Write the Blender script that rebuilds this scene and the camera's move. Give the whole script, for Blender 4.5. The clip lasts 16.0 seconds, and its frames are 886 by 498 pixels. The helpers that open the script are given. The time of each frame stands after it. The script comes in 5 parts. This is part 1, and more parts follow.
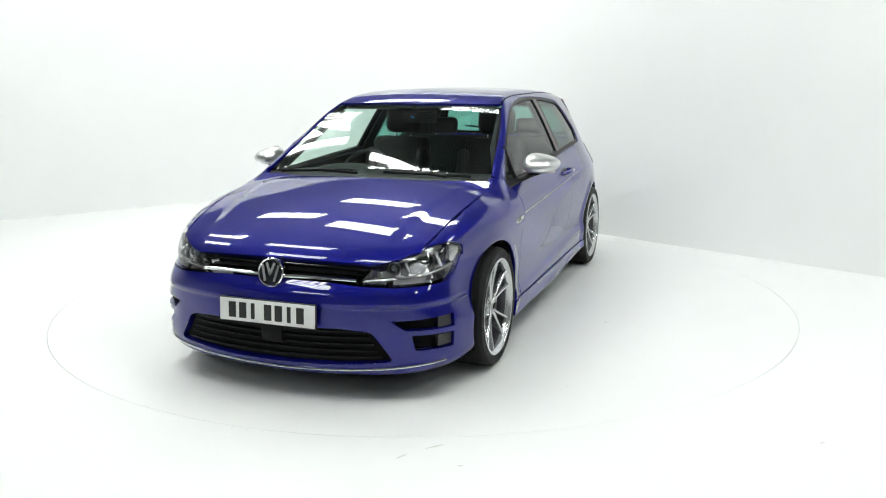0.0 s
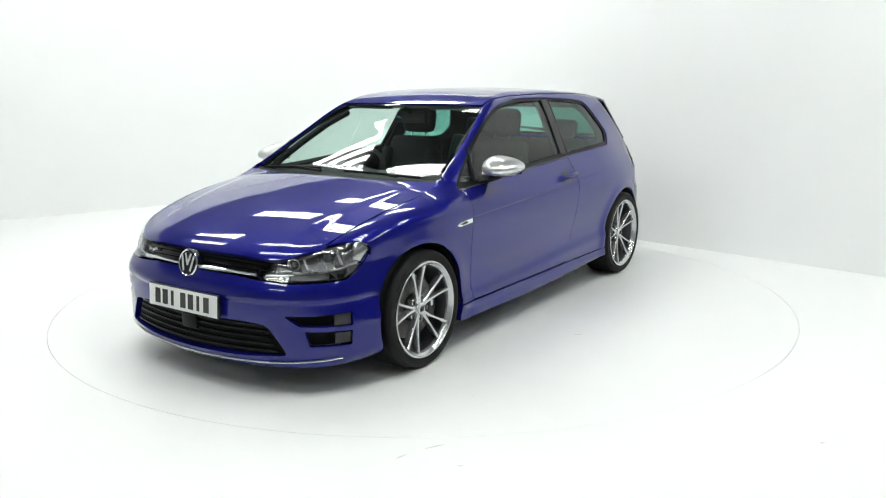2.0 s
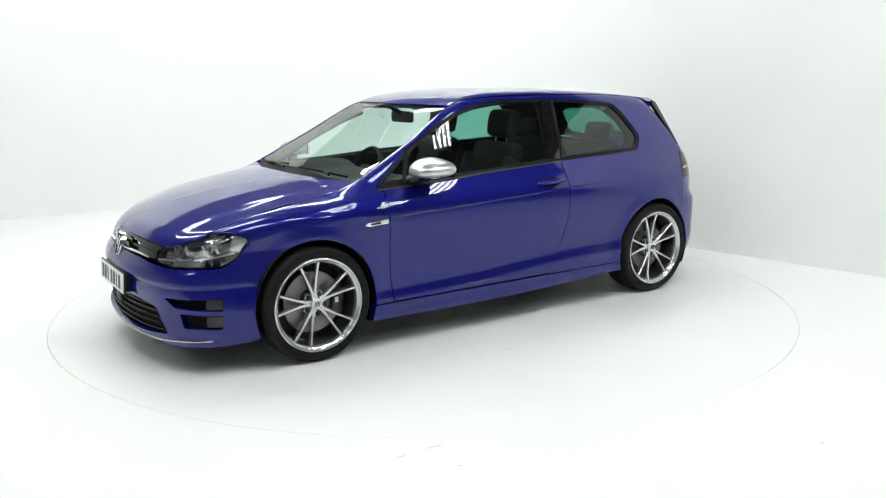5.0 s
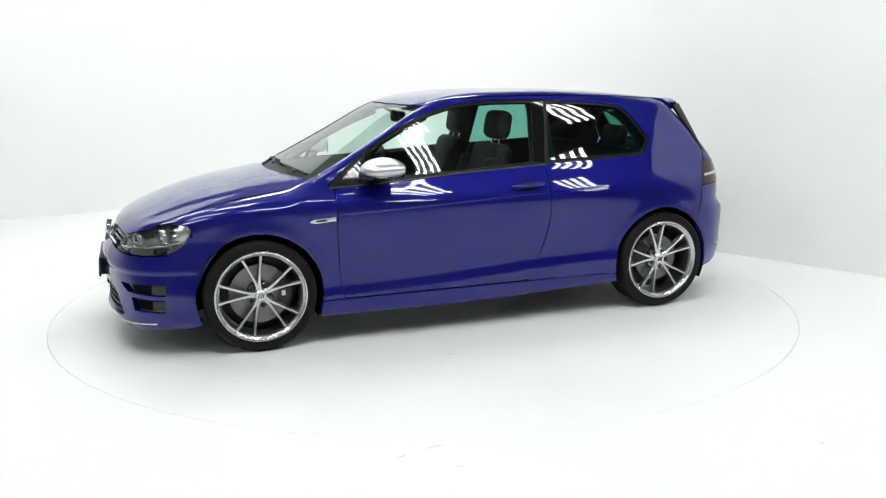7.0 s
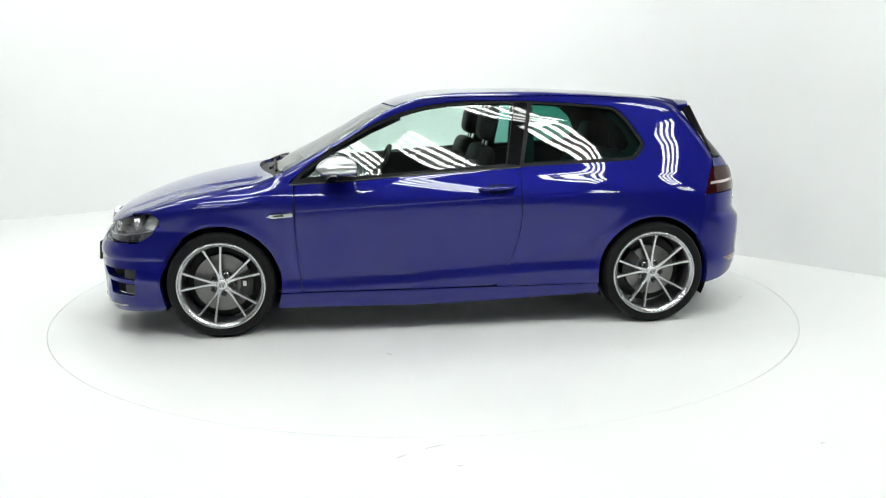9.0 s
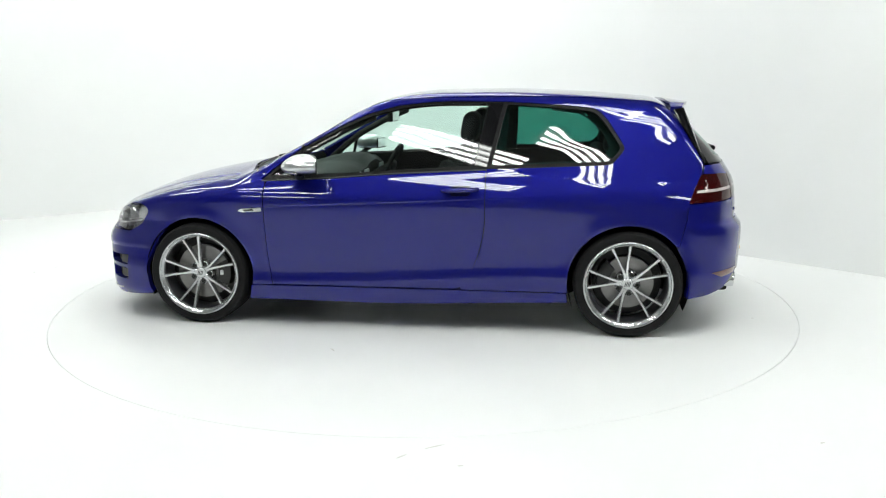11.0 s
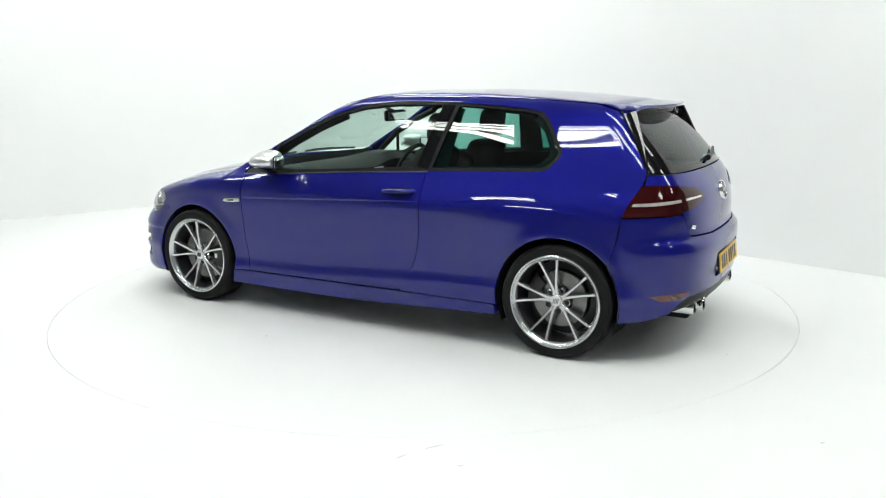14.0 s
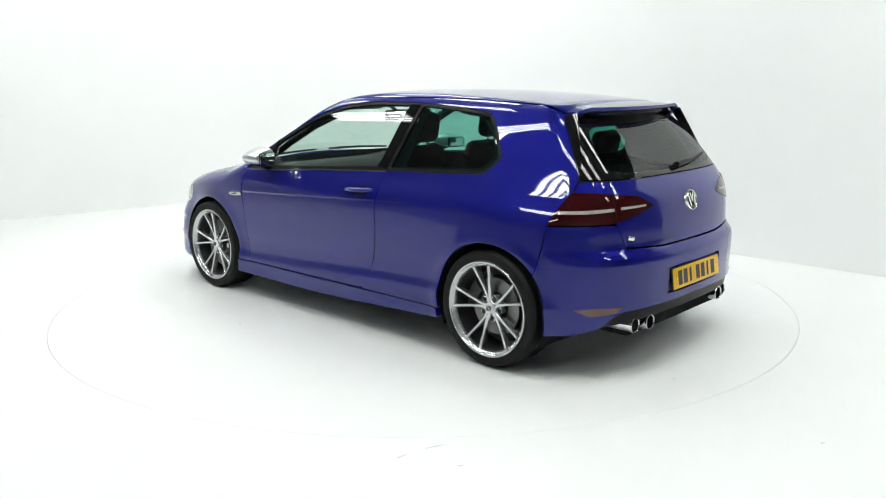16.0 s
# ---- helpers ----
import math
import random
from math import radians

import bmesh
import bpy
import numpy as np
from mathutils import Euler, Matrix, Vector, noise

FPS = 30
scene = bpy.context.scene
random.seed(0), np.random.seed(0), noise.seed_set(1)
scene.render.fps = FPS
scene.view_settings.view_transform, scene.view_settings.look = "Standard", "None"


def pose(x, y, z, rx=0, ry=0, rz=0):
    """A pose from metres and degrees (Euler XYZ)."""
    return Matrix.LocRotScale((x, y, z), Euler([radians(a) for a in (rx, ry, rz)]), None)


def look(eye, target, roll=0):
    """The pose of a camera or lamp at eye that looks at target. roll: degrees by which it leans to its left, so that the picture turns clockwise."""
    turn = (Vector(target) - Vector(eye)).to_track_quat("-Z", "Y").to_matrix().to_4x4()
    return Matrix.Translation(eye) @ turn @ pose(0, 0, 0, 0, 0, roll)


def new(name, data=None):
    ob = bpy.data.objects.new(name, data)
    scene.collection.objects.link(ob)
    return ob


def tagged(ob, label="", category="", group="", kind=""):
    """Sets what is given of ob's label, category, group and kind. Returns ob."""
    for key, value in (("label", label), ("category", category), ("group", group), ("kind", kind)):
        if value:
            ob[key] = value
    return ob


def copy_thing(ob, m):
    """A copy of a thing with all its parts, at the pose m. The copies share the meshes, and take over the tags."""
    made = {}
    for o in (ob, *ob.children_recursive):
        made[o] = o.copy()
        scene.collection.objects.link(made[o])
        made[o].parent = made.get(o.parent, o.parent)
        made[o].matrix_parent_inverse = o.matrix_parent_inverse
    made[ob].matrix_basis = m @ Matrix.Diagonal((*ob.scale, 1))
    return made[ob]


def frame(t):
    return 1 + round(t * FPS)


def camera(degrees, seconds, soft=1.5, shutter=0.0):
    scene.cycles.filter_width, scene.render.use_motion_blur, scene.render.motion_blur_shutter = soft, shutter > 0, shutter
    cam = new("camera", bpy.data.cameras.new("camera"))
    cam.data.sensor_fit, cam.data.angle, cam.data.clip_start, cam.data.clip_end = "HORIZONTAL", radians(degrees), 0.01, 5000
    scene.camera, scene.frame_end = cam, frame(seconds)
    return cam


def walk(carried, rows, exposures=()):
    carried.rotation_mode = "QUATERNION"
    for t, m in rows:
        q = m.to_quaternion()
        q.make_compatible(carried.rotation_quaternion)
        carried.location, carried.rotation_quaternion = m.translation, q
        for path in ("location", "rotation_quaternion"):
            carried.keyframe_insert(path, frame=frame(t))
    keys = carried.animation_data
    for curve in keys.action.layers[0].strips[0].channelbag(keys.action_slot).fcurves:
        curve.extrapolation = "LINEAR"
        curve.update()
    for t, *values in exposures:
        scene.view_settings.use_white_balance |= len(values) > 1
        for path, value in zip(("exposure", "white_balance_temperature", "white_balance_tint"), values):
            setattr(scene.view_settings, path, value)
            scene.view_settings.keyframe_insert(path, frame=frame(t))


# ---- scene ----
from mathutils.geometry import delaunay_2d_cdt

cam = camera(56.06, 16.0, soft=1.1)
EYE = (0.0, -5.815, 1.516)
AIM = look(EYE, (EYE[0] + 0.0207, EYE[1] + 0.979, EYE[2] - 0.2026), -0.32)
walk(cam, [(0.0, AIM), (16.0, AIM)], [(0.0, -0.37), (16.0, -0.37)])

# ---- light ----
world = bpy.data.worlds.new("studio_world")
scene.world = world
world.use_nodes = True
world.node_tree.nodes["Background"].inputs[0].default_value = (0.9, 0.95, 1.0, 1)
world.node_tree.nodes["Background"].inputs[1].default_value = 0.05
TUBE_GLOW = 34.0


# ---- materials ----
def mat(name, color, rough=0.5, metal=0.0, coat=0.0, spec=0.5, vary=0.0, scale=8.0, bump=0.0, fine=400.0, glow=0.0):
    m = bpy.data.materials.new(name)
    m.use_nodes = True
    nt = m.node_tree
    b = nt.nodes["Principled BSDF"]
    b.inputs["Base Color"].default_value = (*color, 1)
    b.inputs["Roughness"].default_value = rough
    b.inputs["Metallic"].default_value = metal
    b.inputs["Coat Weight"].default_value = coat
    b.inputs["Coat Roughness"].default_value = 0.015
    b.inputs["Specular IOR Level"].default_value = spec
    if glow:
        b.inputs["Emission Color"].default_value = (*color, 1)
        b.inputs["Emission Strength"].default_value = glow
    if vary or bump:
        co = nt.nodes.new("ShaderNodeTexCoord")
        n1 = nt.nodes.new("ShaderNodeTexNoise")
        n1.inputs["Scale"].default_value = scale
        n1.inputs["Detail"].default_value = 6
        nt.links.new(co.outputs["Object"], n1.inputs["Vector"])
        n2 = nt.nodes.new("ShaderNodeTexNoise")
        n2.inputs["Scale"].default_value = fine
        n2.inputs["Detail"].default_value = 3
        nt.links.new(co.outputs["Object"], n2.inputs["Vector"])
        if vary:
            mix = nt.nodes.new("ShaderNodeMix")
            mix.data_type = "RGBA"
            mix.inputs["A"].default_value = (*[c * (1 - vary) for c in color], 1)
            mix.inputs["B"].default_value = (*[min(1, c * (1 + vary)) for c in color], 1)
            nt.links.new(n1.outputs["Fac"], mix.inputs["Factor"])
            nt.links.new(mix.outputs["Result"], b.inputs["Base Color"])
            rr = nt.nodes.new("ShaderNodeMapRange")
            rr.inputs["To Min"].default_value = max(0, rough * (1 - vary))
            rr.inputs["To Max"].default_value = min(1, rough * (1 + vary))
            nt.links.new(n1.outputs["Fac"], rr.inputs["Value"])
            nt.links.new(rr.outputs["Result"], b.inputs["Roughness"])
        if bump:
            bp = nt.nodes.new("ShaderNodeBump")
            bp.inputs["Strength"].default_value = bump
            bp.inputs["Distance"].default_value = 0.002
            nt.links.new(n2.outputs["Fac"], bp.inputs["Height"])
            nt.links.new(bp.outputs["Normal"], b.inputs["Normal"])
    return m


def glass_mat(name, tint, gloss=0.0):
    """Thin tinted glazing: a transparent sheet under a mirror-like coat."""
    m = bpy.data.materials.new(name)
    m.use_nodes = True
    nt = m.node_tree
    nt.nodes.clear()
    out = nt.nodes.new("ShaderNodeOutputMaterial")
    tr = nt.nodes.new("ShaderNodeBsdfTransparent")
    tr.inputs["Color"].default_value = (*tint, 1)
    gl = nt.nodes.new("ShaderNodeBsdfGlossy")
    gl.inputs["Roughness"].default_value = 0.004
    lw = nt.nodes.new("ShaderNodeLayerWeight")
    lw.inputs["Blend"].default_value = 0.5
    pw = nt.nodes.new("ShaderNodeMath")
    pw.operation = "POWER"
    pw.inputs[1].default_value = 5.0
    mp = nt.nodes.new("ShaderNodeMath")
    mp.operation = "MULTIPLY_ADD"
    mp.inputs[1].default_value = 0.92
    mp.inputs[2].default_value = 0.07 + gloss
    mx = nt.nodes.new("ShaderNodeMixShader")
    nt.links.new(lw.outputs["Facing"], pw.inputs[0])
    nt.links.new(pw.outputs[0], mp.inputs[0])
    nt.links.new(mp.outputs[0], mx.inputs[0])
    nt.links.new(tr.outputs[0], mx.inputs[1])
    nt.links.new(gl.outputs[0], mx.inputs[2])
    nt.links.new(mx.outputs[0], out.inputs[0])
    return m


M_PAINT = mat("blue_metallic_paint", (0.0045, 0.0060, 0.170), 0.40, 0.42, 1.0, 0.04, 0.06, 3.0)
M_WALL = mat("white_wall_paint", (0.86, 0.87, 0.87), 0.75, vary=0.02, scale=0.7, bump=0.08, fine=60)
M_FLOOR = mat("white_floor_paint", (0.84, 0.85, 0.85), 0.5, vary=0.03, scale=1.3, bump=0.05, fine=40)
M_DISC = mat("white_turntable_paint", (0.84, 0.85, 0.85), 0.42, vary=0.03, scale=1.7, bump=0.05, fine=40)
M_CEIL = mat("grey_roof_sheet", (0.22, 0.225, 0.22), 0.8, vary=0.2, scale=2, bump=0.2, fine=20)
M_STEEL = mat("grey_steel", (0.22, 0.22, 0.22), 0.5, 0.3, vary=0.15)
M_TUBE = mat("fluorescent_tube", (0.968, 1.0, 0.962), 0.4, glow=TUBE_GLOW)
M_TYRE = mat("black_rubber", (0.007, 0.007, 0.0075), 0.6, spec=0.2, vary=0.25, scale=20, bump=0.25, fine=350)
M_RIM = mat("machined_grey_alloy", (0.56, 0.57, 0.58), 0.26, 0.85, 0.3, vary=0.08, scale=12, bump=0.02)
M_RIMDARK = mat("dark_grey_alloy", (0.10, 0.10, 0.11), 0.35, 0.7, vary=0.1)
M_DISCB = mat("brake_disc_steel", (0.20, 0.198, 0.195), 0.33, 0.85, vary=0.2, scale=30)
M_CALIPER = mat("black_caliper", (0.015, 0.015, 0.015), 0.4, vary=0.2)
M_BLACK = mat("gloss_black_plastic", (0.006, 0.006, 0.007), 0.03, spec=0.4, vary=0.1)
M_TRIM = mat("matt_black_trim", (0.007, 0.007, 0.008), 0.35, spec=0.12, vary=0.15, scale=30, bump=0.1)
M_GREYTRIM = mat("satin_grey_trim", (0.035, 0.035, 0.037), 0.45, vary=0.1, scale=30)
M_CHROME = mat("chrome", (0.78, 0.79, 0.80), 0.07, 1.0, vary=0.02)
M_SATIN = mat("satin_silver", (0.66, 0.67, 0.68), 0.30, 0.95, vary=0.05, scale=20)
M_WHITEP = mat("white_number_plate", (0.78, 0.79, 0.78), 0.35, vary=0.03)
M_YELLOW = mat("yellow_number_plate", (0.72, 0.42, 0.015), 0.35, vary=0.03)
M_INK = mat("black_ink", (0.01, 0.01, 0.01), 0.4)
M_RED = mat("dark_red_lens", (0.030, 0.0015, 0.002), 0.05, 0.0, 0.25, 0.35, vary=0.2, scale=25)
M_REDB = mat("red_reflector", (0.085, 0.008, 0.008), 0.12, 0.0, 1.0, vary=0.2, scale=60)
M_CLEARB = mat("clear_light_bar", (0.60, 0.55, 0.54), 0.2, 0.4, 1.0, vary=0.5, scale=90)
M_CABIN = mat("dark_cabin_plastic", (0.011, 0.011, 0.012), 0.6, spec=0.25, vary=0.2, scale=15, bump=0.2)
M_SEAT = mat("dark_grey_leather", (0.012, 0.012, 0.013), 0.65, spec=0.2, vary=0.2, scale=15, bump=0.06, fine=120)
M_LINER = mat("grey_headlining", (0.16, 0.16, 0.165), 0.85, vary=0.08, bump=0.2)
M_UNDER = mat("underbody_black", (0.008, 0.008, 0.008), 0.85, spec=0.1, vary=0.2)
M_GLASS = glass_mat("clear_green_glass", (0.82, 0.945, 0.90))
M_PRIV = glass_mat("privacy_glass", (0.18, 0.47, 0.40))
M_LENS = glass_mat("headlamp_lens", (0.93, 0.94, 0.95))
M_BOWL = mat("headlamp_bowl", (0.62, 0.62, 0.63), 0.22, 0.75, vary=0.2, scale=25)
M_BEZEL = mat("grey_lamp_bezel", (0.16, 0.16, 0.165), 0.3, 0.4, vary=0.1, scale=40)
M_SCUFF = mat("floor_scuff", (0.68, 0.67, 0.65), 0.6, vary=0.2)
M_SEAM = mat("dark_gap", (0.13, 0.13, 0.125), 0.8, vary=0.1)
# body blue darkened to stand for shade in the handle bowl
M_HANDLE_SHADE = mat("dark_blue_bowl_shade", (0.001, 0.001, 0.03), 0.35, 0.1, 0.3, 0.12, 0.06, 3.0)
M_PROJ = mat("projector_glass", (0.05, 0.055, 0.06), 0.05, 0.0, 1.0, vary=0.1)
M_BADGE = mat("dark_dish", (0.03, 0.032, 0.036), 0.2, 0.4, vary=0.1)
M_TAG = mat("blue_paper_tag", (0.05, 0.25, 0.55), 0.5)


# ---- mesh helpers ----
def link(name, me, material, parent=None, label=""):
    ob = new(name, me)
    me.materials.append(material)
    if parent:
        ob.parent = parent
    if label:
        ob["label"] = label
    return ob


def part(name, bm, material, parent=None, label="", smooth=True):
    bmesh.ops.recalc_face_normals(bm, faces=bm.faces)
    me = bpy.data.meshes.new(name)
    bm.to_mesh(me)
    bm.free()
    if smooth:
        me.shade_smooth()
        me.set_sharp_from_angle(angle=radians(35))
    return link(name, me, material, parent, label)


def box(bm, c, s, bevel=0.0, m=None, seg=2):
    """A box of size s at c in bm, bevelled, turned by the matrix m."""
    g = bmesh.ops.create_cube(bm, size=1)
    vs = g["verts"]
    bmesh.ops.scale(bm, verts=vs, vec=s)
    if bevel:
        es = list({e for v in vs for e in v.link_edges})
        r = bmesh.ops.bevel(bm, geom=es, offset=bevel, segments=seg, affect="EDGES", profile=0.5)
        vs = list({v for f in r["faces"] for v in f.verts} | {v for v in vs if v.is_valid})
        seen, todo = set(vs), list(vs)
        while todo:
            v = todo.pop()
            for e in v.link_edges:
                w = e.other_vert(v)
                if w not in seen:
                    seen.add(w)
                    todo.append(w)
        vs = list(seen)
    if m is not None:
        bmesh.ops.transform(bm, matrix=m, verts=vs)
    bmesh.ops.translate(bm, verts=vs, vec=c)
    return vs


def lathe(bm, prof, n=64, axis="Y", c=(0, 0, 0), closed=False):
    """A turned form: prof is (radius, along) pairs, about the axis through c."""
    rings = []
    for r, a in prof:
        ring = []
        for i in range(n):
            u = 2 * math.pi * i / n
            p = {"Y": (r * math.cos(u), a, r * math.sin(u)), "Z": (r * math.cos(u), r * math.sin(u), a), "X": (a, r * math.cos(u), r * math.sin(u))}[axis]
            ring.append(bm.verts.new((p[0] + c[0], p[1] + c[1], p[2] + c[2])))
        rings.append(ring)
    k = len(rings)
    for j in range(k if closed else k - 1):
        a, b = rings[j], rings[(j + 1) % k]
        for i in range(n):
            bm.faces.new((a[i], a[(i + 1) % n], b[(i + 1) % n], b[i]))
    return rings


def tube(bm, pts, r, n=8, flat=1.0, closed=False):
    """A rod of radius r along pts."""
    pts = [Vector(p) for p in pts]
    rings = []
    k = len(pts)
    for i, p in enumerate(pts):
        if closed:
            d = (pts[(i + 1) % k] - pts[i - 1]).normalized()
        else:
            d = (pts[min(i + 1, k - 1)] - pts[max(i - 1, 0)]).normalized()
        up = Vector((0, 0, 1)) if abs(d.z) < 0.95 else Vector((0, 1, 0))
        a = d.cross(up).normalized()
        b = d.cross(a)
        rr = r[i] if isinstance(r, (list, tuple)) else r
        rings.append([bm.verts.new(p + a * rr * math.cos(2 * math.pi * j / n) + b * rr * flat * math.sin(2 * math.pi * j / n)) for j in range(n)])
    for i in range(k if closed else k - 1):
        a, b = rings[i], rings[(i + 1) % k]
        for j in range(n):
            bm.faces.new((a[j], a[(j + 1) % n], b[(j + 1) % n], b[j]))
    if not closed:
        bm.faces.new(rings[0])
        bm.faces.new(rings[-1])


def pchip(xs, ys):
    """A smooth curve through the points that never overshoots."""
    xs, ys = np.array(xs, float), np.array(ys, float)
    h, d = np.diff(xs), np.diff(ys) / np.diff(xs)
    m = np.zeros(len(xs))
    for i in range(1, len(xs) - 1):
        if d[i - 1] * d[i] > 0:
            w1, w2 = 2 * h[i] + h[i - 1], h[i] + 2 * h[i - 1]
            m[i] = (w1 + w2) / (w1 / d[i - 1] + w2 / d[i])
    m[0], m[-1] = d[0], d[-1]

    def f(x):
        x = np.asarray(x, float)
        i = np.clip(np.searchsorted(xs, x) - 1, 0, len(h) - 1)
        t = (x - xs[i]) / h[i]
        v = ((1 + 2 * t) * (1 - t) ** 2 * ys[i] + t * (1 - t) ** 2 * h[i] * m[i] + t * t * (3 - 2 * t) * ys[i + 1] + t * t * (t - 1) * h[i] * m[i + 1])
        v = np.where(x < xs[0], ys[0] + m[0] * (x - xs[0]), v)
        return np.where(x > xs[-1], ys[-1] + m[-1] * (x - xs[-1]), v)
    return f


def fair(xs, ys, sigma, step=0.01):
    """A fair curve near the points: their smooth line, averaged over sigma, as a uniform cubic spline."""
    f = pchip(xs, ys)
    k = np.arange(-int(4 * sigma / step), int(4 * sigma / step) + 1)
    w = np.exp(-0.5 * (k * step / sigma) ** 2)
    w /= w.sum()
    g = np.arange(xs[0] - 0.1, xs[-1] + 0.1, step)
    v = sum(wi * f(g + ki * step) for wi, ki in zip(w, k))

    def curve(x):
        u = (np.asarray(x, float) - g[0]) / step
        i = np.clip(u.astype(int), 1, len(g) - 3)
        t = np.clip(u - i, -2, 3)
        return ((1 - t) ** 3 * v[i - 1] + (3 * t ** 3 - 6 * t * t + 4) * v[i] + (-3 * t ** 3 + 3 * t * t + 3 * t + 1) * v[i + 1] + t ** 3 * v[i + 2]) / 6
    return curve


# ---- the car's surface: x forward, y to its left, z up, origin on the floor between the axles ----
WB, WZ, ARCH = 1.3155, 0.318, 0.354
SIDE_Z = [0.10, 0.15, 0.18, 0.21, 0.245, 0.275, 0.32, 0.355, 0.40, 0.44, 0.60, 0.72, 0.785, 0.80, 0.83, 0.86, 0.89, 0.92, 0.945, 0.965, 1.02, 1.08, 1.15, 1.21, 1.26, 1.30, 1.34, 1.40, 1.46, 1.60]
SIDE_Y = [0.76, 0.83, 0.868, 0.878, 0.874, 0.872, 0.877, 0.880, 0.866, 0.866, 0.885, 0.897, 0.8995, 0.8968, 0.884, 0.8684, 0.8516, 0.8336, 0.818, 0.808, 0.7795, 0.748, 0.7105, 0.678, 0.650, 0.6249, 0.5991, 0.5593, 0.51, 0.37]
half_width, haunch = fair(SIDE_Z, SIDE_Y, 0.012), fair(SIDE_Z, SIDE_Y, 0.055)
top_line = fair([-2.4, -1.84, -1.77, -1.36, -0.95, -0.55, -0.16, 0.03, 0.21, 0.34, 0.61, 0.98, 1.035, 1.06, 1.19, 1.38, 1.57, 1.76, 1.95, 2.05, 2.10, 2.2],
                 [1.20, 1.327, 1.345, 1.397, 1.427, 1.440, 1.437, 1.423, 1.386, 1.336, 1.188, 0.996, 0.969, 0.962, 0.942, 0.909, 0.869, 0.815, 0.744, 0.697, 0.665, 0.57], 0.035)
nose_line = fair([0.10, 0.16, 0.19, 0.22, 0.30, 0.37, 0.47, 0.53, 0.57, 0.61, 0.66, 0.72, 0.90],
                  [2.07, 2.125, 2.142, 2.148, 2.145, 2.150, 2.155, 2.145, 2.12, 2.098, 2.088, 2.055, 1.92], 0.012)
tail_line = fair([0.10, 0.20, 0.28, 0.36, 0.44, 0.56, 0.63, 0.65, 0.674, 0.76, 0.87, 0.94, 0.98, 1.02, 1.30, 1.40],
                  [-1.80, -1.97, -2.03, -2.048, -2.050, -2.056, -2.054, -2.036, -2.010, -2.008, -1.990, -1.965, -1.938, -1.908, -1.635, -1.53], 0.012)


def smax(a, b, k):
    h = np.clip(k - np.abs(a - b), 0, None) / k
    return np.maximum(a, b) + h * h * k * 0.25


def step01(x, a, b):
    t = np.clip((x - a) / (b - a), 0, 1)
    return t * t * (3 - 2 * t)


NOSE_CREASE = 0.468


def crease_z(x):
    """The height of the shoulder crease along the car."""
    return 0.792 - 0.048 * x


def body_field(p):
    """Signed distance, more or less, to the car's outer skin."""
    x, y, z = p[:, 0], np.abs(p[:, 1]), p[:, 2]
    cf = np.clip(0.055 + (z - 0.42) * 0.55, 0.04, 0.17)
    cr = np.clip(0.045 + (z - 0.40) * 0.26, 0.045, 0.18)
    zl = z + 0.07 * step01(x, -0.9, 0.8) * step01(x, 1.25, 0.95) * step01(z, 0.62, 0.45)
    rear_part = step01(x, -0.60, -1.15) * step01(z, 0.55, 0.68) * step01(z, 1.22, 1.10)
    w = (half_width(zl) * (1 - rear_part) + (haunch(z) + 0.002) * rear_part) * (1 - cf * np.maximum(0, x - 0.9) ** 2) * (1 - cr * np.maximum(0, -x - 0.9) ** 2)
    w = w * (1 - 0.10 * step01(z, 0.84, 0.95) * np.maximum(0, x - 0.2) ** 2)
    for cx in (-WB, WB):
        r = np.sqrt((x - cx) ** 2 + (z - WZ) ** 2)
        w = w + (0.013 if cx < 0 else 0.010) * np.exp(-((r - ARCH) / 0.055) ** 2) * step01(z, 0.1, 0.3)
    # the shoulder crease: crisp from the wing badge to the rear quarter, with a hollow below it
    d = crease_z(x) - z
    w = w - 0.0034 * step01(d, -0.0015, 0.0025) * np.exp(-np.clip(d, 0, 1) / 0.030) * step01(x, -1.0, -0.5) * step01(x, 1.06, 0.98)
    cab = step01(x, 1.10, 0.98)
    zt = top_line(x + 0.12 * y * y * cab * step01(x, 0.0, 0.25)) - (0.03 + 0.045 * step01(x, 0.35, -0.05) + 0.07 * step01(x, 0.95, 1.12) + 0.03 * step01(x, 1.4, 2.0)) * y * y
    ridge = step01(y, 0.675 - 0.14 * (x - 0.98), 0.60 - 0.14 * (x - 0.98)) * step01(x, 1.05, 1.15) * step01(x, 2.08, 1.7)
    zt = zt + 0.006 * ridge
    front = nose_line(z) - (0.25 + 0.04 * step01(z, 0.48, 0.68)) * y * y - 0.40 * y ** 6
    rear = tail_line(z) + 0.15 * y * y + 0.60 * y ** 6
    fs, ft = (y - w) * 0.95, (z - zt) * np.where(x > 1.05, 0.95, 0.9)
    f = smax(fs, ft, 0.055 + 0.035 * step01(x, 1.02, 1.2) - 0.022 * step01(x, 1.08, 0.95) * step01(x, 0.0, 0.2))
    f = smax(f, x - front, np.where(z < 0.6, 0.13, 0.07))
    # the shoulder that runs round the front bumper under the lamps
    d = NOSE_CREASE - z
    f = f + 0.008 * step01(d, -0.010, 0.010) * np.exp(-np.clip(d, 0, 1) / 0.05) * step01(x, 1.60, 1.72)
    return smax(f, rear - x, 0.09)


def skin_normal(p):
    n = np.zeros_like(p)
    e = 0.0015
    for i in range(3):
        d = np.zeros(3)
        d[i] = e
        n[:, i] = body_field(p + d) - body_field(p - d)
    return n / np.linalg.norm(n, axis=1)[:, None]


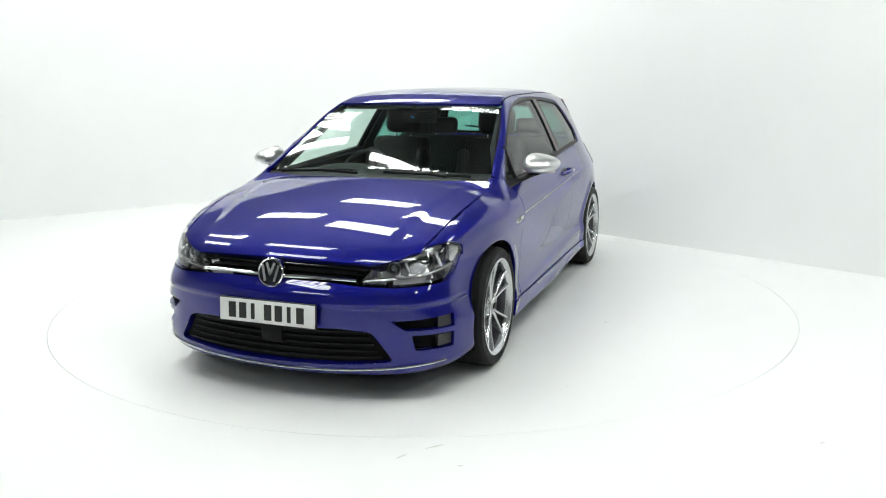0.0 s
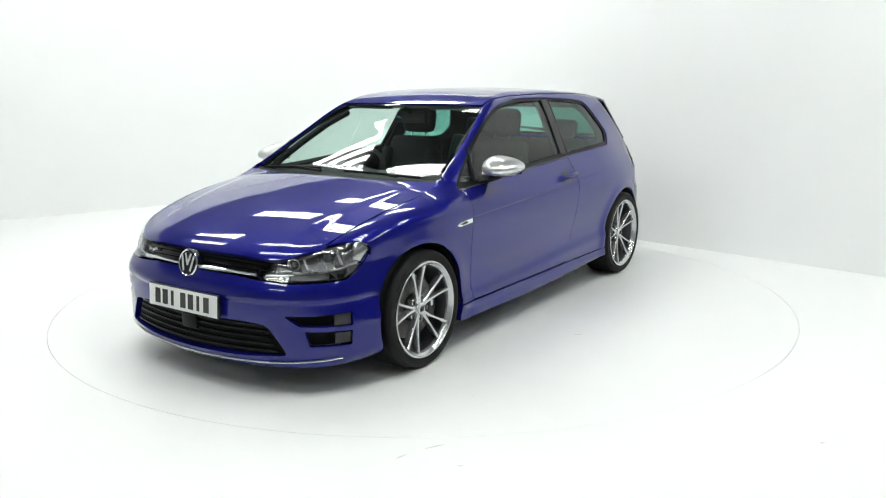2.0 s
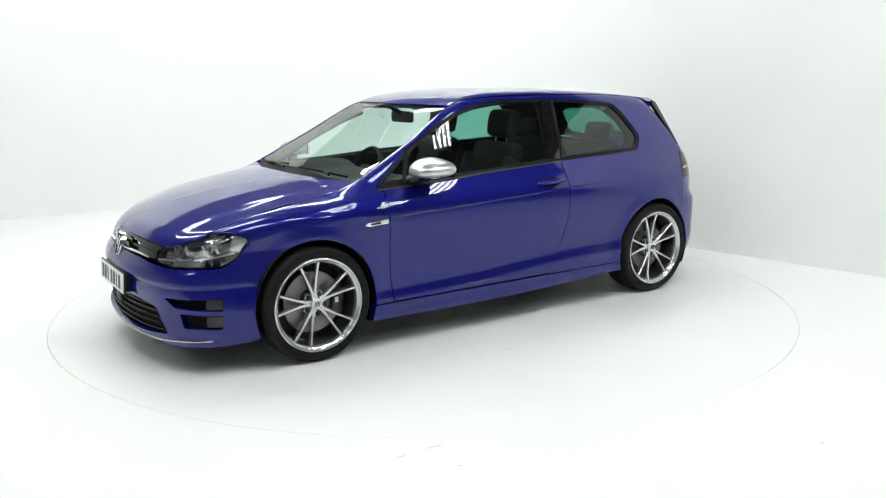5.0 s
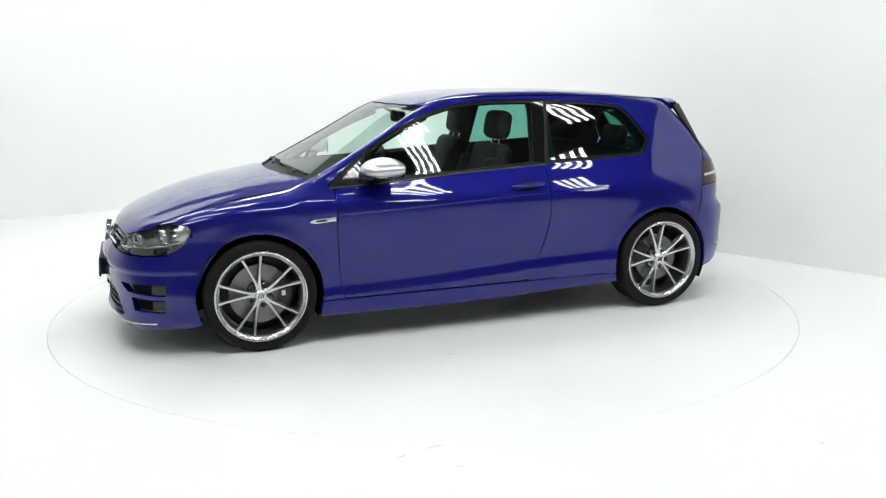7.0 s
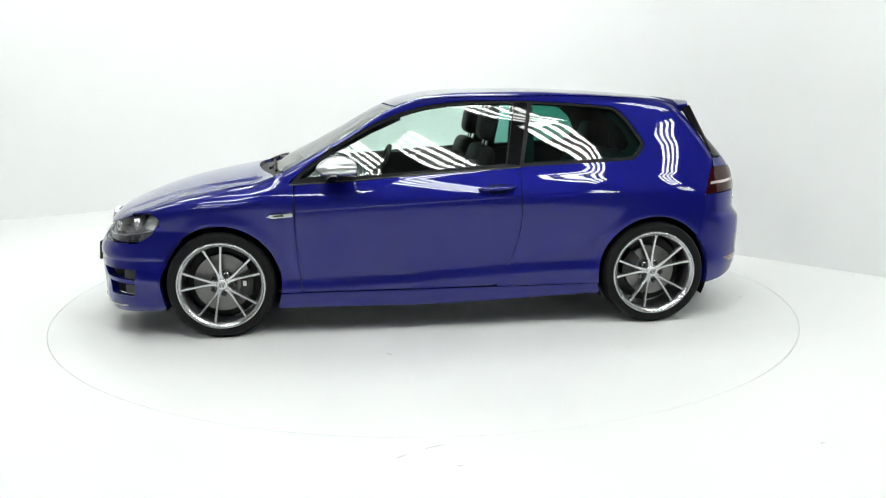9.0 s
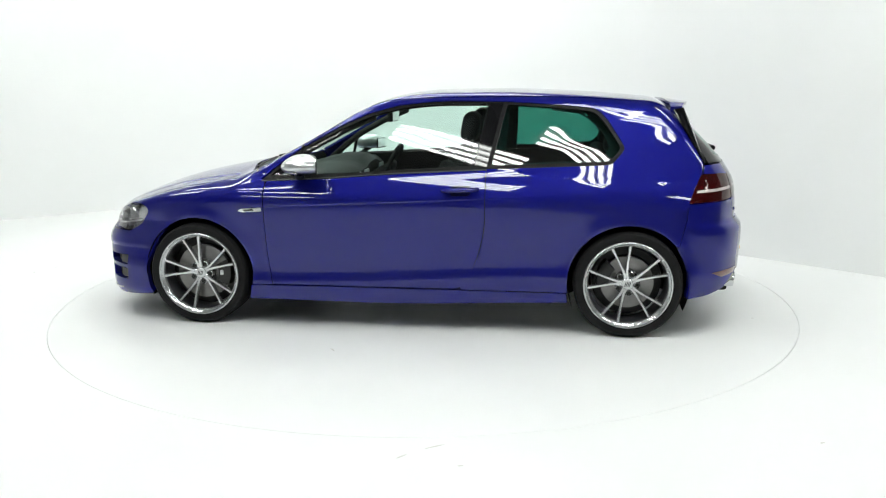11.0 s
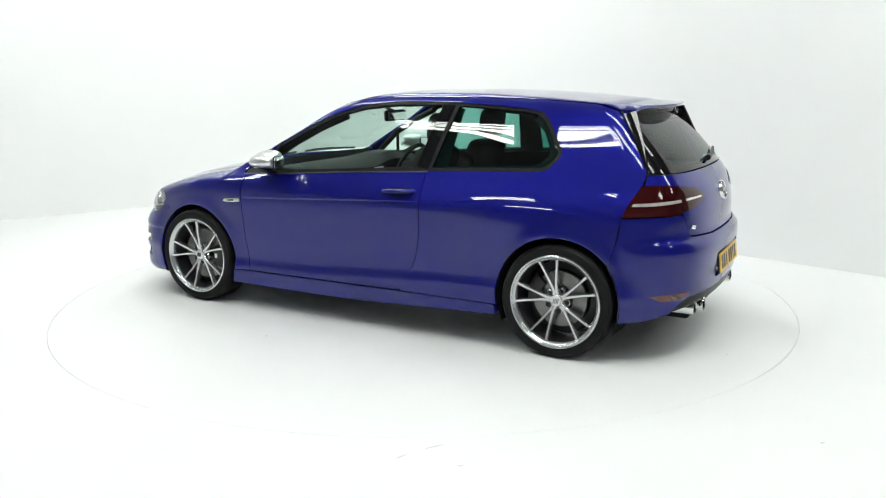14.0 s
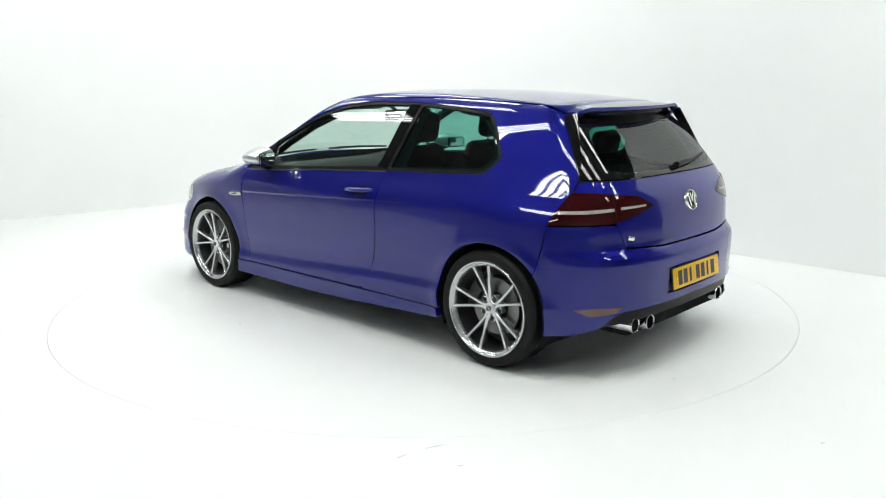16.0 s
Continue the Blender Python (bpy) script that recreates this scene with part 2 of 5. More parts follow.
def cast(o, d, reach, off=0.0):
    """Where rays from o along d first meet the skin sunk by off."""
    k = 90
    ts = np.linspace(0, reach, k)
    vals = np.stack([body_field(o + d * t) + off for t in ts])
    inside = vals <= 0
    i = np.where(inside.any(0), inside.argmax(0), k - 1)
    lo, hi = ts[np.maximum(i - 1, 0)], ts[i]
    for _ in range(22):
        m = (lo + hi) / 2
        v = body_field(o + d * m[:, None]) + off
        hi, lo = np.where(v <= 0, m, hi), np.where(v <= 0, lo, m)
    return o + d * ((lo + hi) / 2)[:, None]


AX_F, AX_R = 1.05, -1.05


def on_skin(ab, view, off=0.0):
    """Points of the skin seen in a view: side (x, z), top (x, y), nose and tail (angle, z)."""
    a, b = ab[:, 0], ab[:, 1]
    zero = np.zeros_like(a)
    if view == "side":
        return cast(np.stack([a, zero + 1.1, b], 1), np.array([0, -1.0, 0]) + np.zeros((len(a), 3)), 1.1, off)
    if view == "top":
        return cast(np.stack([a, b, zero + 1.7], 1), np.array([0, 0, -1.0]) + np.zeros((len(a), 3)), 1.4, off)
    s = 1 if view == "nose" else -1
    d = np.stack([s * np.cos(a), np.sin(a), zero], 1)
    o = np.stack([zero + (AX_F if s > 0 else AX_R), zero, b], 1)
    return cast(o + d * 1.4, -d, 1.4, off)


def at(view, *pts):
    """The (angle, z) of places given as (y, z) or (x, y, z) on the nose or tail."""
    out = []
    for q in pts:
        if len(q) == 3:
            x, y, z = q
        else:
            y, z = q
            s = 1 if view == "nose" else -1
            p = cast(np.array([[2.6 * s, y, z]]), np.array([[-1.0 * s, 0, 0]]), 2.0)
            x = p[0][0]
        out.append((math.atan2(y, (x - AX_F) if view == "nose" else (AX_R - x)), z))
    return out


def outline(pts, r=0.02, step=0.03, scale=(1, 1)):
    """A closed outline with rounded corners and even steps. A point's third number is its own radius."""
    P = [np.array(q[:2], float) * scale for q in pts]
    R = [q[2] if len(q) > 2 else r for q in pts]
    n, out = len(P), []
    for i in range(n):
        a, b, c = P[i - 1], P[i], P[(i + 1) % n]
        u, v = a - b, c - b
        lu, lv = np.linalg.norm(u), np.linalg.norm(v)
        k = min(R[i], lu * 0.48, lv * 0.48)
        if k < 1e-4:
            out.append(b)
            continue
        s, e = b + u / lu * k, b + v / lv * k
        for t in np.linspace(0, 1, 6):
            out.append((1 - t) ** 2 * s + 2 * t * (1 - t) * b + t * t * e)
    fin = []
    for i in range(len(out)):
        a, b = out[i], out[(i + 1) % len(out)]
        d = np.linalg.norm(b - a)
        if d < 1e-5:
            continue
        m = max(1, int(d / step))
        fin += [a + (b - a) * j / m for j in range(m)]
    return np.array(fin) / scale


def inside_poly(p, poly):
    a, b = poly, np.roll(poly, -1, 0)
    c = np.zeros(len(p), bool)
    for i in range(len(a)):
        (x0, y0), (x1, y1) = a[i], b[i]
        if y0 != y1:
            c ^= ((y0 > p[:, 1]) != (y1 > p[:, 1])) & (p[:, 0] < (x1 - x0) * (p[:, 1] - y0) / (y1 - y0) + x0)
    return c


def fill(loops, h, scale, crease=None):
    """Triangles that fill the loops (the first without the rest), on a grid of size h, with close rows along the crease."""
    L = [l * scale for l in loops]
    lo, hi = L[0].min(0), L[0].max(0)
    gx, gy = np.meshgrid(np.arange(lo[0], hi[0], h), np.arange(lo[1], hi[1], h * 0.87))
    gx[1::2] += h / 2
    g = np.stack([gx.ravel(), gy.ravel()], 1)
    if crease:
        g = g[np.abs(g[:, 1] - crease(g[:, 0])) > 0.011]
        cx = np.arange(lo[0], hi[0], 0.022)
        g = np.concatenate([g] + [np.stack([cx, crease(cx) + dz], 1) for dz in (-0.007, -0.002, 0.0015, 0.006)])
    ok = inside_poly(g, L[0])
    for l in L[1:]:
        ok &= ~inside_poly(g, l)
    g = g[ok]
    edge = np.concatenate(L)
    near = 0.2 * h if crease else 0.45 * h
    g = g[np.array([np.min(np.sum((edge - q) ** 2, 1)) > near ** 2 for q in g], bool)] if len(g) else g
    vs, es = [], []
    for l in L:
        k = len(vs)
        vs += [Vector(q) for q in l]
        es += [(k + i, k + (i + 1) % len(l)) for i in range(len(l))]
    vs += [Vector(q) for q in g]
    V, _, T, _, _, _ = delaunay_2d_cdt(vs, es, [], 0, 1e-6)
    V = np.array([tuple(v) for v in V])
    T = np.array([t for t in T if len(t) == 3])
    c = V[T].mean(1)
    ok = inside_poly(c, L[0])
    for l in L[1:]:
        ok &= ~inside_poly(c, l)
    return V / scale, T[ok]


def panel(name, loops, view, material, parent, off=0.0, depth=0.018, h=0.035, flip=False, label="", ymin=-9.0, crease=None):
    """A pressed panel on the skin with folded edges; flip builds it on the car's right."""
    if not isinstance(loops, list):
        loops = [loops]
    scale = np.array((1.0, 1.0))
    V2, T = fill(loops, h, scale, crease)
    P = on_skin(V2, view, off)
    T = T[(P[T][:, :, 1] > ymin).all(1)]
    if ymin > -9.0:
        # keep the one piece that hangs together
        tag = np.arange(len(P))
        for _ in range(400):
            low = tag[T].min(1)
            new_tag = tag.copy()
            np.minimum.at(new_tag, T.ravel(), np.repeat(low, 3))
            if (new_tag == tag).all():
                break
            tag = new_tag
        T = T[tag[T[:, 0]] == np.bincount(tag[T[:, 0]]).argmax()]
    N = skin_normal(P)
    fn = np.cross(P[T[:, 1]] - P[T[:, 0]], P[T[:, 2]] - P[T[:, 0]])
    bad = np.sum(fn * N[T[:, 0]], 1) < 0
    T[bad] = T[bad][:, ::-1]
    cnt = {}
    for t in T:
        for i in range(3):
            cnt[(t[i], t[(i + 1) % 3])] = 1
    rim = [(a, b) for a, b in cnt if (b, a) not in cnt]
    verts, normals, faces = list(P), list(N), [tuple(t) for t in T]
    idx = {}
    for a, b in rim:
        for v in (a, b):
            if v not in idx:
                idx[v] = len(verts)
                verts += [P[v] - N[v] * 0.0004, P[v] - N[v] * depth]
                normals += [N[v], N[v]]
    for a, b in rim:
        faces.append((idx[b], idx[a], idx[a] + 1, idx[b] + 1))
    verts, normals = np.array(verts), np.array(normals)
    for a, b in rim:
        d = verts[b] - verts[a]
        n = np.cross(d, normals[a])
        n = n / (np.linalg.norm(n) + 1e-9)
        for v in (idx[a], idx[a] + 1, idx[b], idx[b] + 1):
            normals[v] = n
    if flip:
        verts[:, 1] *= -1
        normals[:, 1] *= -1
        faces = [f[::-1] for f in faces]
    verts[:, 0] += CAR_OFF[0]
    verts[:, 1] += CAR_OFF[1]
    me = bpy.data.meshes.new(name)
    me.from_pydata(verts.tolist(), [], [tuple(int(i) for i in f) for f in faces])
    me.update()
    me.shade_smooth()
    me.normals_split_custom_set_from_vertices(normals.tolist())
    return link(name, me, material, parent, label)


CAR_OFF = (-0.025, 0.048)
car = new("car")
tagged(car, "glossy dark blue three-door hatchback with grey alloy wheels on a turntable", "car")
# ---- the studio ----
WALL_H, ROOF_H = 3.4, 5.2


def room():
    """Painted floor with a round hole for the turntable, curved walls, roof sheet and unseen walls that close the bay
    behind the camera.
    """
    bm = bmesh.new()
    n = 128
    ring = [bm.verts.new((2.4818 * math.cos(2 * math.pi * i / n), 2.4818 * math.sin(2 * math.pi * i / n), 0)) for i in range(n)]
    low = [bm.verts.new((v.co.x, v.co.y, -0.06)) for v in ring]
    outer = []
    for i in range(n):
        u = 2 * math.pi * i / n
        k = 14 / max(abs(math.cos(u)), abs(math.sin(u)))
        outer.append(bm.verts.new((k * math.cos(u), k * math.sin(u), 0)))
    for i in range(n):
        j = (i + 1) % n
        bm.faces.new((ring[i], outer[i], outer[j], ring[j]))
        bm.faces.new((low[i], ring[i], ring[j], low[j]))
    bm.faces.new(low)
    tagged(part("floor", bm, M_FLOOR, smooth=False), "white painted studio floor, faintly glossy and scuffed", "floor", kind="structure")

    def wall(name, pts, label, cove=0.0, mat_=M_WALL, high=WALL_H):
        """A thick wall along pts in plan, with a cove at its foot."""
        b = bmesh.new()
        prof = [(0.25, high), (0.0, high)]
        if cove:
            prof += [(0.0, cove)]
            prof += [(-cove + cove * math.cos(a), cove - cove * math.sin(a)) for a in np.linspace(0, math.pi / 2, 10)[1:]]
            prof += [(-cove, -0.02), (0.25, -0.02)]
        else:
            prof += [(0.0, -0.02), (0.25, -0.02)]
        rows = []
        m = len(pts)
        for i, p in enumerate(pts):
            d = Vector(pts[min(i + 1, m - 1)]) - Vector(pts[max(i - 1, 0)])
            d.normalize()
            o = Vector((-d.y, d.x))
            rows.append([b.verts.new((p[0] + o.x * a, p[1] + o.y * a, z)) for a, z in prof])
        for i in range(m - 1):
            for j in range(len(prof)):
                k = (j + 1) % len(prof)
                b.faces.new((rows[i][j], rows[i][k], rows[i + 1][k], rows[i + 1][j]))
        b.faces.new(rows[0])
        b.faces.new(rows[-1])
        return tagged(part(name, b, mat_), label, "wall", kind="structure")

    # the right-hand wall meets the floor at a crisp line, the back wall sweeps up in a cove
    corner, r = (-1.44, 5.82), 1.7
    d1, d2 = Vector((0.69, -0.724)), Vector((-0.821, -0.57))
    a, b = Vector(corner) + d1 * r, Vector(corner) + d2 * r
    wall("wall_north", [tuple(Vector(corner) + d1 * 9.5), tuple(a)], "smooth white painted studio wall with a crisp foot", 0, M_FLOOR)
    arc = [tuple((1 - t) ** 2 * a + 2 * t * (1 - t) * Vector(corner) + t * t * b) for t in np.linspace(0, 1, 14)]
    wall("wall_west", [tuple(a - d1 * 0.001)] + arc[1:] + [tuple(Vector(corner) + d2 * 10.5)], "white painted cyclorama wall curving up from the floor", 1.3, M_FLOOR)
    # unseen walls, added to close the room for bounce light and reflections
    wall("wall_south", [(-13, -9.5), (13, -9.5)], "unseen plain grey wall closing the bay behind the camera", 0, M_BAY, ROOF_H)
    wall("wall_east", [(11, -9.5), (11, 2)], "unseen plain grey side wall closing the bay", 0, M_BAY, ROOF_H)
    wall("wall_left", [(-11, 3), (-11, -9.5)], "unseen plain white side wall closing the bay", 0, M_WALL, ROOF_H)
    wall("wall_back", [(13, 9.5), (-13, 9.5)], "unseen plain grey wall closing the hall behind the studio set", 0, M_BAY, ROOF_H)
    b = bmesh.new()
    box(b, (0, 0, ROOF_H + 0.1), (28, 28, 0.15))
    x = -13.0
    while x < 13:
        box(b, (x, 0, ROOF_H), (0.05, 26, 0.10))
        x += 0.75
    tagged(part("ceiling", b, M_CEIL, smooth=False), "dark grey ribbed roof sheet with purlins", "ceiling", kind="structure")


def turntable():
    bm = bmesh.new()
    lathe(bm, [(2.4785, -0.05), (2.4785, -0.0015), (2.477, 0.0), (1.2, 0.0), (0.001, 0.0)], 160, "Z")
    t = tagged(new("turntable"), "white painted round turntable flush with the floor", "turntable")
    part("disc", bm, M_DISC, t)
    return t


def strip_light(length=1.5):
    """A ceiling fitting with four bare tubes."""
    f = new("ceiling_light")
    tagged(f, "white fluorescent batten with four bare tubes", "ceiling light", "studio ceiling lights")
    bm = bmesh.new()
    box(bm, (0, 0, 0.05), (length + 0.06, 0.44, 0.05), 0.008)
    part("housing", bm, M_STEEL, f, smooth=False)
    for i in range(4):
        bm = bmesh.new()
        box(bm, (0, -0.165 + 0.11 * i, 0.012), (length, 0.052, 0.02), 0.004)
        part("tube", bm, M_TUBE, f)
    for x in (-0.5, 0.5):
        bm = bmesh.new()
        tube(bm, [(x, 0, 0.07), (x, 0, 0.93)], 0.006, 6)
        part("hanger_rod", bm, M_STEEL, f)
    return f


# grey of the unseen walls sets the fill and reflections on the car
M_BAY = mat("grey_bay_wall", (0.27, 0.275, 0.275), 0.8, vary=0.1, scale=1, bump=0.1)
room()
disc = turntable()
first_light = strip_light()
# last three are added: two for wing highlights, one to brighten door and floor
LIGHTS = [(-3.1, -3.6), (-0.7, -3.3), (0.85, -3.6), (2.25, -3.15), (4.6, -2.9), (-2.6, -1.8), (1.3, -2.2), (3.15, -1.25), (-2.1, -0.2), (-0.85, 1.1),
          (-4.4, 0.8), (-3.7, 2.0), (-2.25, 2.75), (0.4, 1.6), (-0.7, 3.5), (3.8, -5.6), (6.2, -4.2), (-4.2, -5.8)]


def light_pose(x, y):
    """All fittings run parallel, along the hall."""
    return pose(x, y, 4.3, 0, 0, -38)


first_light.matrix_basis = light_pose(*LIGHTS[0])
for lx, ly in LIGHTS[1:]:
    copy_thing(first_light, light_pose(lx, ly))

# ---- the car's panels ----
GAP = 0.0025


def bonnet_edge(x):
    return float(pchip([0.95, 1.05, 1.30, 1.60, 1.80, 1.87, 1.92], [0.747, 0.744, 0.733, 0.708, 0.683, 0.665, 0.635])(x))


def skin_z(x, y):
    return float(cast(np.array([[x, y, 1.7]]), np.array([[0, 0, -1.0]]), 1.4)[0][2])


def mirror_y(pts):
    """A half outline in plan, from the front centre to the rear centre, closed on the other side."""
    return pts + [(x, -y, *r) for x, y, *r in pts[::-1] if abs(y) > 1e-6]


def arc(cx, cz, r, a0, a1, n):
    return [(cx + r * math.cos(radians(a)), cz + r * math.sin(radians(a)), 0) for a in np.linspace(a0, a1, n)]


def front_at(y, z):
    return (float(cast(np.array([[2.6, y, z]]), np.array([[-1.0, 0, 0]]), 2.0)[0][0]) - 0.002, y)


TIP = front_at(0.632, 0.698)
bon = [(*front_at(0.0, 0.672), 0), (*front_at(0.12, 0.671), 0.05), (*front_at(0.24, 0.669), 0.05), (*front_at(0.36, 0.665), 0.05), (*front_at(0.47, 0.655), 0.02), (*front_at(0.54, 0.665), 0.02), (*front_at(0.61, 0.688), 0.02)]
bon += [(x, bonnet_edge(x) - GAP, 0.03) for x in (1.87, 1.80, 1.70, 1.60, 1.45, 1.30, 1.15)] + [(0.995, bonnet_edge(0.995) - GAP, 0.02), (1.02, 0.62, 0.05), (1.10, 0.37, 0.1), (1.14, 0.15, 0.1), (1.145, 0.0, 0.1)]
panel("bonnet", outline(mirror_y(bon)), "top", M_PAINT, car, depth=0.03, h=0.022)
shield = [(1.03, 0.0, 0.1), (1.022, 0.3, 0.1), (0.985, 0.55, 0.1), (0.945, 0.70, 0.02), (0.62, 0.644, 0.1), (0.42, 0.606, 0.1), (0.265, 0.567, 0.03), (0.30, 0.35, 0.1), (0.325, 0.0, 0.1)]
windscreen = panel("windscreen", outline(mirror_y(shield)), "top", M_GLASS, car, off=0.004, depth=0.004, label="clear green-tinted windscreen")
roof_p = [(0.318, 0.0, 0.1), (0.292, 0.35, 0.1), (0.258, 0.566, 0.02), (0.0, 0.551, 0.1), (-0.6, 0.547, 0.1), (-1.15, 0.537, 0.1), (-1.53, 0.509, 0.01), (-1.545, 0.2, 0.1), (-1.55, 0.0, 0.1)]
panel("roof", outline(mirror_y(roof_p)), "top", M_PAINT, car)
cowl = [(1.14, 0.0, 0.1), (1.135, 0.15, 0.1), (1.095, 0.37, 0.1), (1.015, 0.61, 0.05), (0.985, 0.72, 0.01), (0.935, 0.715, 0.01), (0.985, 0.54, 0.1), (1.02, 0.3, 0.1), (1.028, 0.0, 0.1)]
panel("cowl", outline(mirror_y(cowl)), "top", M_TRIM, car, off=0.02, depth=0.05)


def edge_z(x, y):
    return (x, skin_z(x, y) - 0.0004, 0.01)


OPEN_TOP = [(-1.125, 1.326), (-0.982, 1.343), (-0.803, 1.357), (-0.553, 1.371), (-0.20, 1.374), (-0.09, 1.367), (0.084, 1.347), (0.259, 1.300), (0.433, 1.226), (0.638, 1.114), (0.773, 1.020)]
BELT = [(0.905, 0.897), (0.476, 0.922), (0.106, 0.950), (-0.48, 0.978), (-0.761, 0.990), (-1.208, 1.009)]
rf = pchip([-1.53, -1.15, -0.6, 0.0, 0.258, 0.42, 0.62, 0.945], [0.512, 0.540, 0.550, 0.554, 0.570, 0.609, 0.647, 0.706])

for flip in (False, True):
    # wing
    pts = [(TIP[0] - 0.004, 0.700, 0.005)] + [edge_z(x, bonnet_edge(x) + GAP) for x in (1.87, 1.80, 1.70, 1.60, 1.45, 1.30, 1.15, 1.04)]
    pts += [edge_z(0.96, 0.715), (0.912, 0.915, 0.01), (0.878, 0.90, 0.01), (0.873, 0.60, 0.1), (0.866, 0.42, 0.1), (0.842, 0.262, 0.0), (0.97, 0.262, 0.0)]
    pts += arc(WB, WZ, ARCH, 189, 38, 40) + [(1.625, 0.60, 0.02), (1.66, 0.66, 0.02), (1.661, 0.711, 0.01), (1.703, 0.738, 0.02), (1.762, 0.743, 0.03), (1.851, 0.725, 0.03)]
    panel("front_wing", outline(pts, 0.01), "side", M_PAINT, car, h=0.02, flip=flip, crease=crease_z)
    # door
    pts = [(0.868, 0.897, 0.01), (0.869, 0.60, 0.1), (0.862, 0.42, 0.1), (0.838, 0.266, 0.01), (0.0, 0.266, 0), (-0.325, 0.268, 0.05), (-0.375, 0.33, 0.04), (-0.43, 0.46, 0.08), (-0.474, 0.633, 0.08), (-0.474, 0.974, 0.005), (-0.15, 0.957, 0.1), (0.106, 0.944, 0.1), (0.476, 0.916, 0.1)]
    door = panel("door", outline(pts, 0.01), "side", M_PAINT, car, h=0.026, flip=flip, crease=crease_z)
    # side of the body: screen pillar, roof rail, rear pillar and rear wing in one pressing
    pts = [(0.945, 0.905, 0.005)] + [(x, edge_z(x, float(rf(x)) + GAP)[1] - 0.0015, 0.005) for x in np.concatenate([np.arange(0.945, 0.2, -0.035), np.arange(0.15, -1.53, -0.12), [-1.53]])]
    pts += [(-1.575, 1.295, 0.02), (-1.655, 1.157, 0.05), (-1.738, 1.015, 0.05), (-1.722, 0.957, 0.01), (-1.680, 0.872, 0.01), (-1.647, 0.795, 0.01), (-1.635, 0.70, 0.02), (-1.60, 0.545, 0.01)]
    pts += arc(-WB, WZ, ARCH, 140, -9, 40) + [(-0.95, 0.262, 0), (-0.31, 0.262, 0.05), (-0.37, 0.325, 0.04), (-0.435, 0.458, 0.08), (-0.479, 0.633, 0.08), (-0.479, 0.98, 0)]
    pts += [(x, z, 0.03) for x, z in BELT[4:]] + [(-1.287, 1.101, 0.03), (-1.189, 1.255, 0.03)] + [(x, z, 0.05) for x, z in OPEN_TOP] + [(0.925, 0.899, 0.0)]
    panel("body_side", outline(pts, 0.01, 0.025), "side", M_PAINT, car, h=0.024, flip=flip, ymin=0.4, crease=crease_z)
    # window surround, glazing
    opening = [(x, z, 0.05) for x, z in OPEN_TOP] + [(x, z, 0.02) for x, z in BELT] + [(-1.287, 1.101, 0.03), (-1.189, 1.255, 0.03)]
    front_g = [(0.845, 0.932, 0.01), (0.75, 1.008, 0.05), (0.622, 1.100, 0.05), (0.422, 1.206, 0.05), (0.252, 1.280, 0.05), (0.08, 1.326, 0.05), (-0.09, 1.346, 0.05), (-0.2, 1.352, 0.05), (-0.475, 1.353, 0.02), (-0.40, 1.0, 0.01), (0.106, 0.968, 0.1), (0.476, 0.942, 0.1)]
    rear_g = [(-0.585, 1.352, 0.02), (-0.803, 1.339, 0.05), (-0.982, 1.325, 0.05), (-1.105, 1.309, 0.03), (-1.168, 1.245, 0.03), (-1.262, 1.10, 0.03), (-1.195, 1.028, 0.03), (-0.761, 1.010, 0.1), (-0.505, 1.000, 0.01)]
    panel("window_surround", [outline(opening), outline(front_g), outline(rear_g)], "side", M_TRIM, car, off=0.006, depth=0.02, flip=flip, label="satin black window surround and door pillar")
    pil = [(-0.478, 1.356, 0.003), (-0.402, 0.998, 0.003), (-0.478, 0.992, 0.002), (-0.562, 1.358, 0.002)]
    panel("door_pillar", outline(pil, 0.003), "side", M_BLACK, car, off=0.004, depth=0.01, flip=flip, label="gloss black door pillar")
    panel("door_window", outline(front_g), "side", M_GLASS, car, off=0.014, depth=0.004, flip=flip, label="clear green-tinted door glass")
    panel("quarter_window", outline(rear_g), "side", M_PRIV, car, off=0.014, depth=0.004, flip=flip, label="dark tinted rear side glass")
    # sill
    pts = [(0.97, 0.258, 0.0), (-0.955, 0.258, 0.0), (-0.968, 0.205, 0.01), (0.0, 0.165, 0.3), (0.985, 0.172, 0.01)]
    panel("sill", outline(pts, 0.005), "side", M_PAINT, car, off=-0.007, flip=flip, depth=0.05)
    # inner trim
    pts = [(0.86, 0.93), (-1.25, 1.0), (-1.6, 0.9), (-1.6, 0.70), (-0.9, 0.70), (-0.85, 0.25), (0.9, 0.25), (0.9, 0.70)]
    panel("inner_trim", outline(pts, 0.02), "side", M_CABIN, car, off=0.075, depth=0.01, h=0.08, flip=flip, label="dark cabin side trim")
    inner = [(-1.55, 1.30), (-1.0, 1.37), (-0.2, 1.385), (0.16, 1.345), (0.16, 1.30, 0.0), (0.08, 1.315, 0.02), (-0.2, 1.340, 0.02), (-0.46, 1.338, 0.02), (-0.40, 0.985, 0.01)]
    hole2 = [(-0.60, 1.335, 0.02), (-0.803, 1.325, 0.05), (-1.03, 1.30, 0.05), (-1.14, 1.21, 0.03), (-1.20, 1.10, 0.03), (-1.14, 1.035, 0.03), (-0.58, 1.005, 0.01)]
    pts = inner + [(-0.48, 0.965), (-1.2, 0.99), (-1.72, 0.95)]
    panel("pillar_trim", [outline(pts, 0.02), outline(hole2)], "side", M_CABIN, car, off=0.05, depth=0.01, h=0.05, flip=flip, label="dark cabin pillar trim", ymin=0.47)
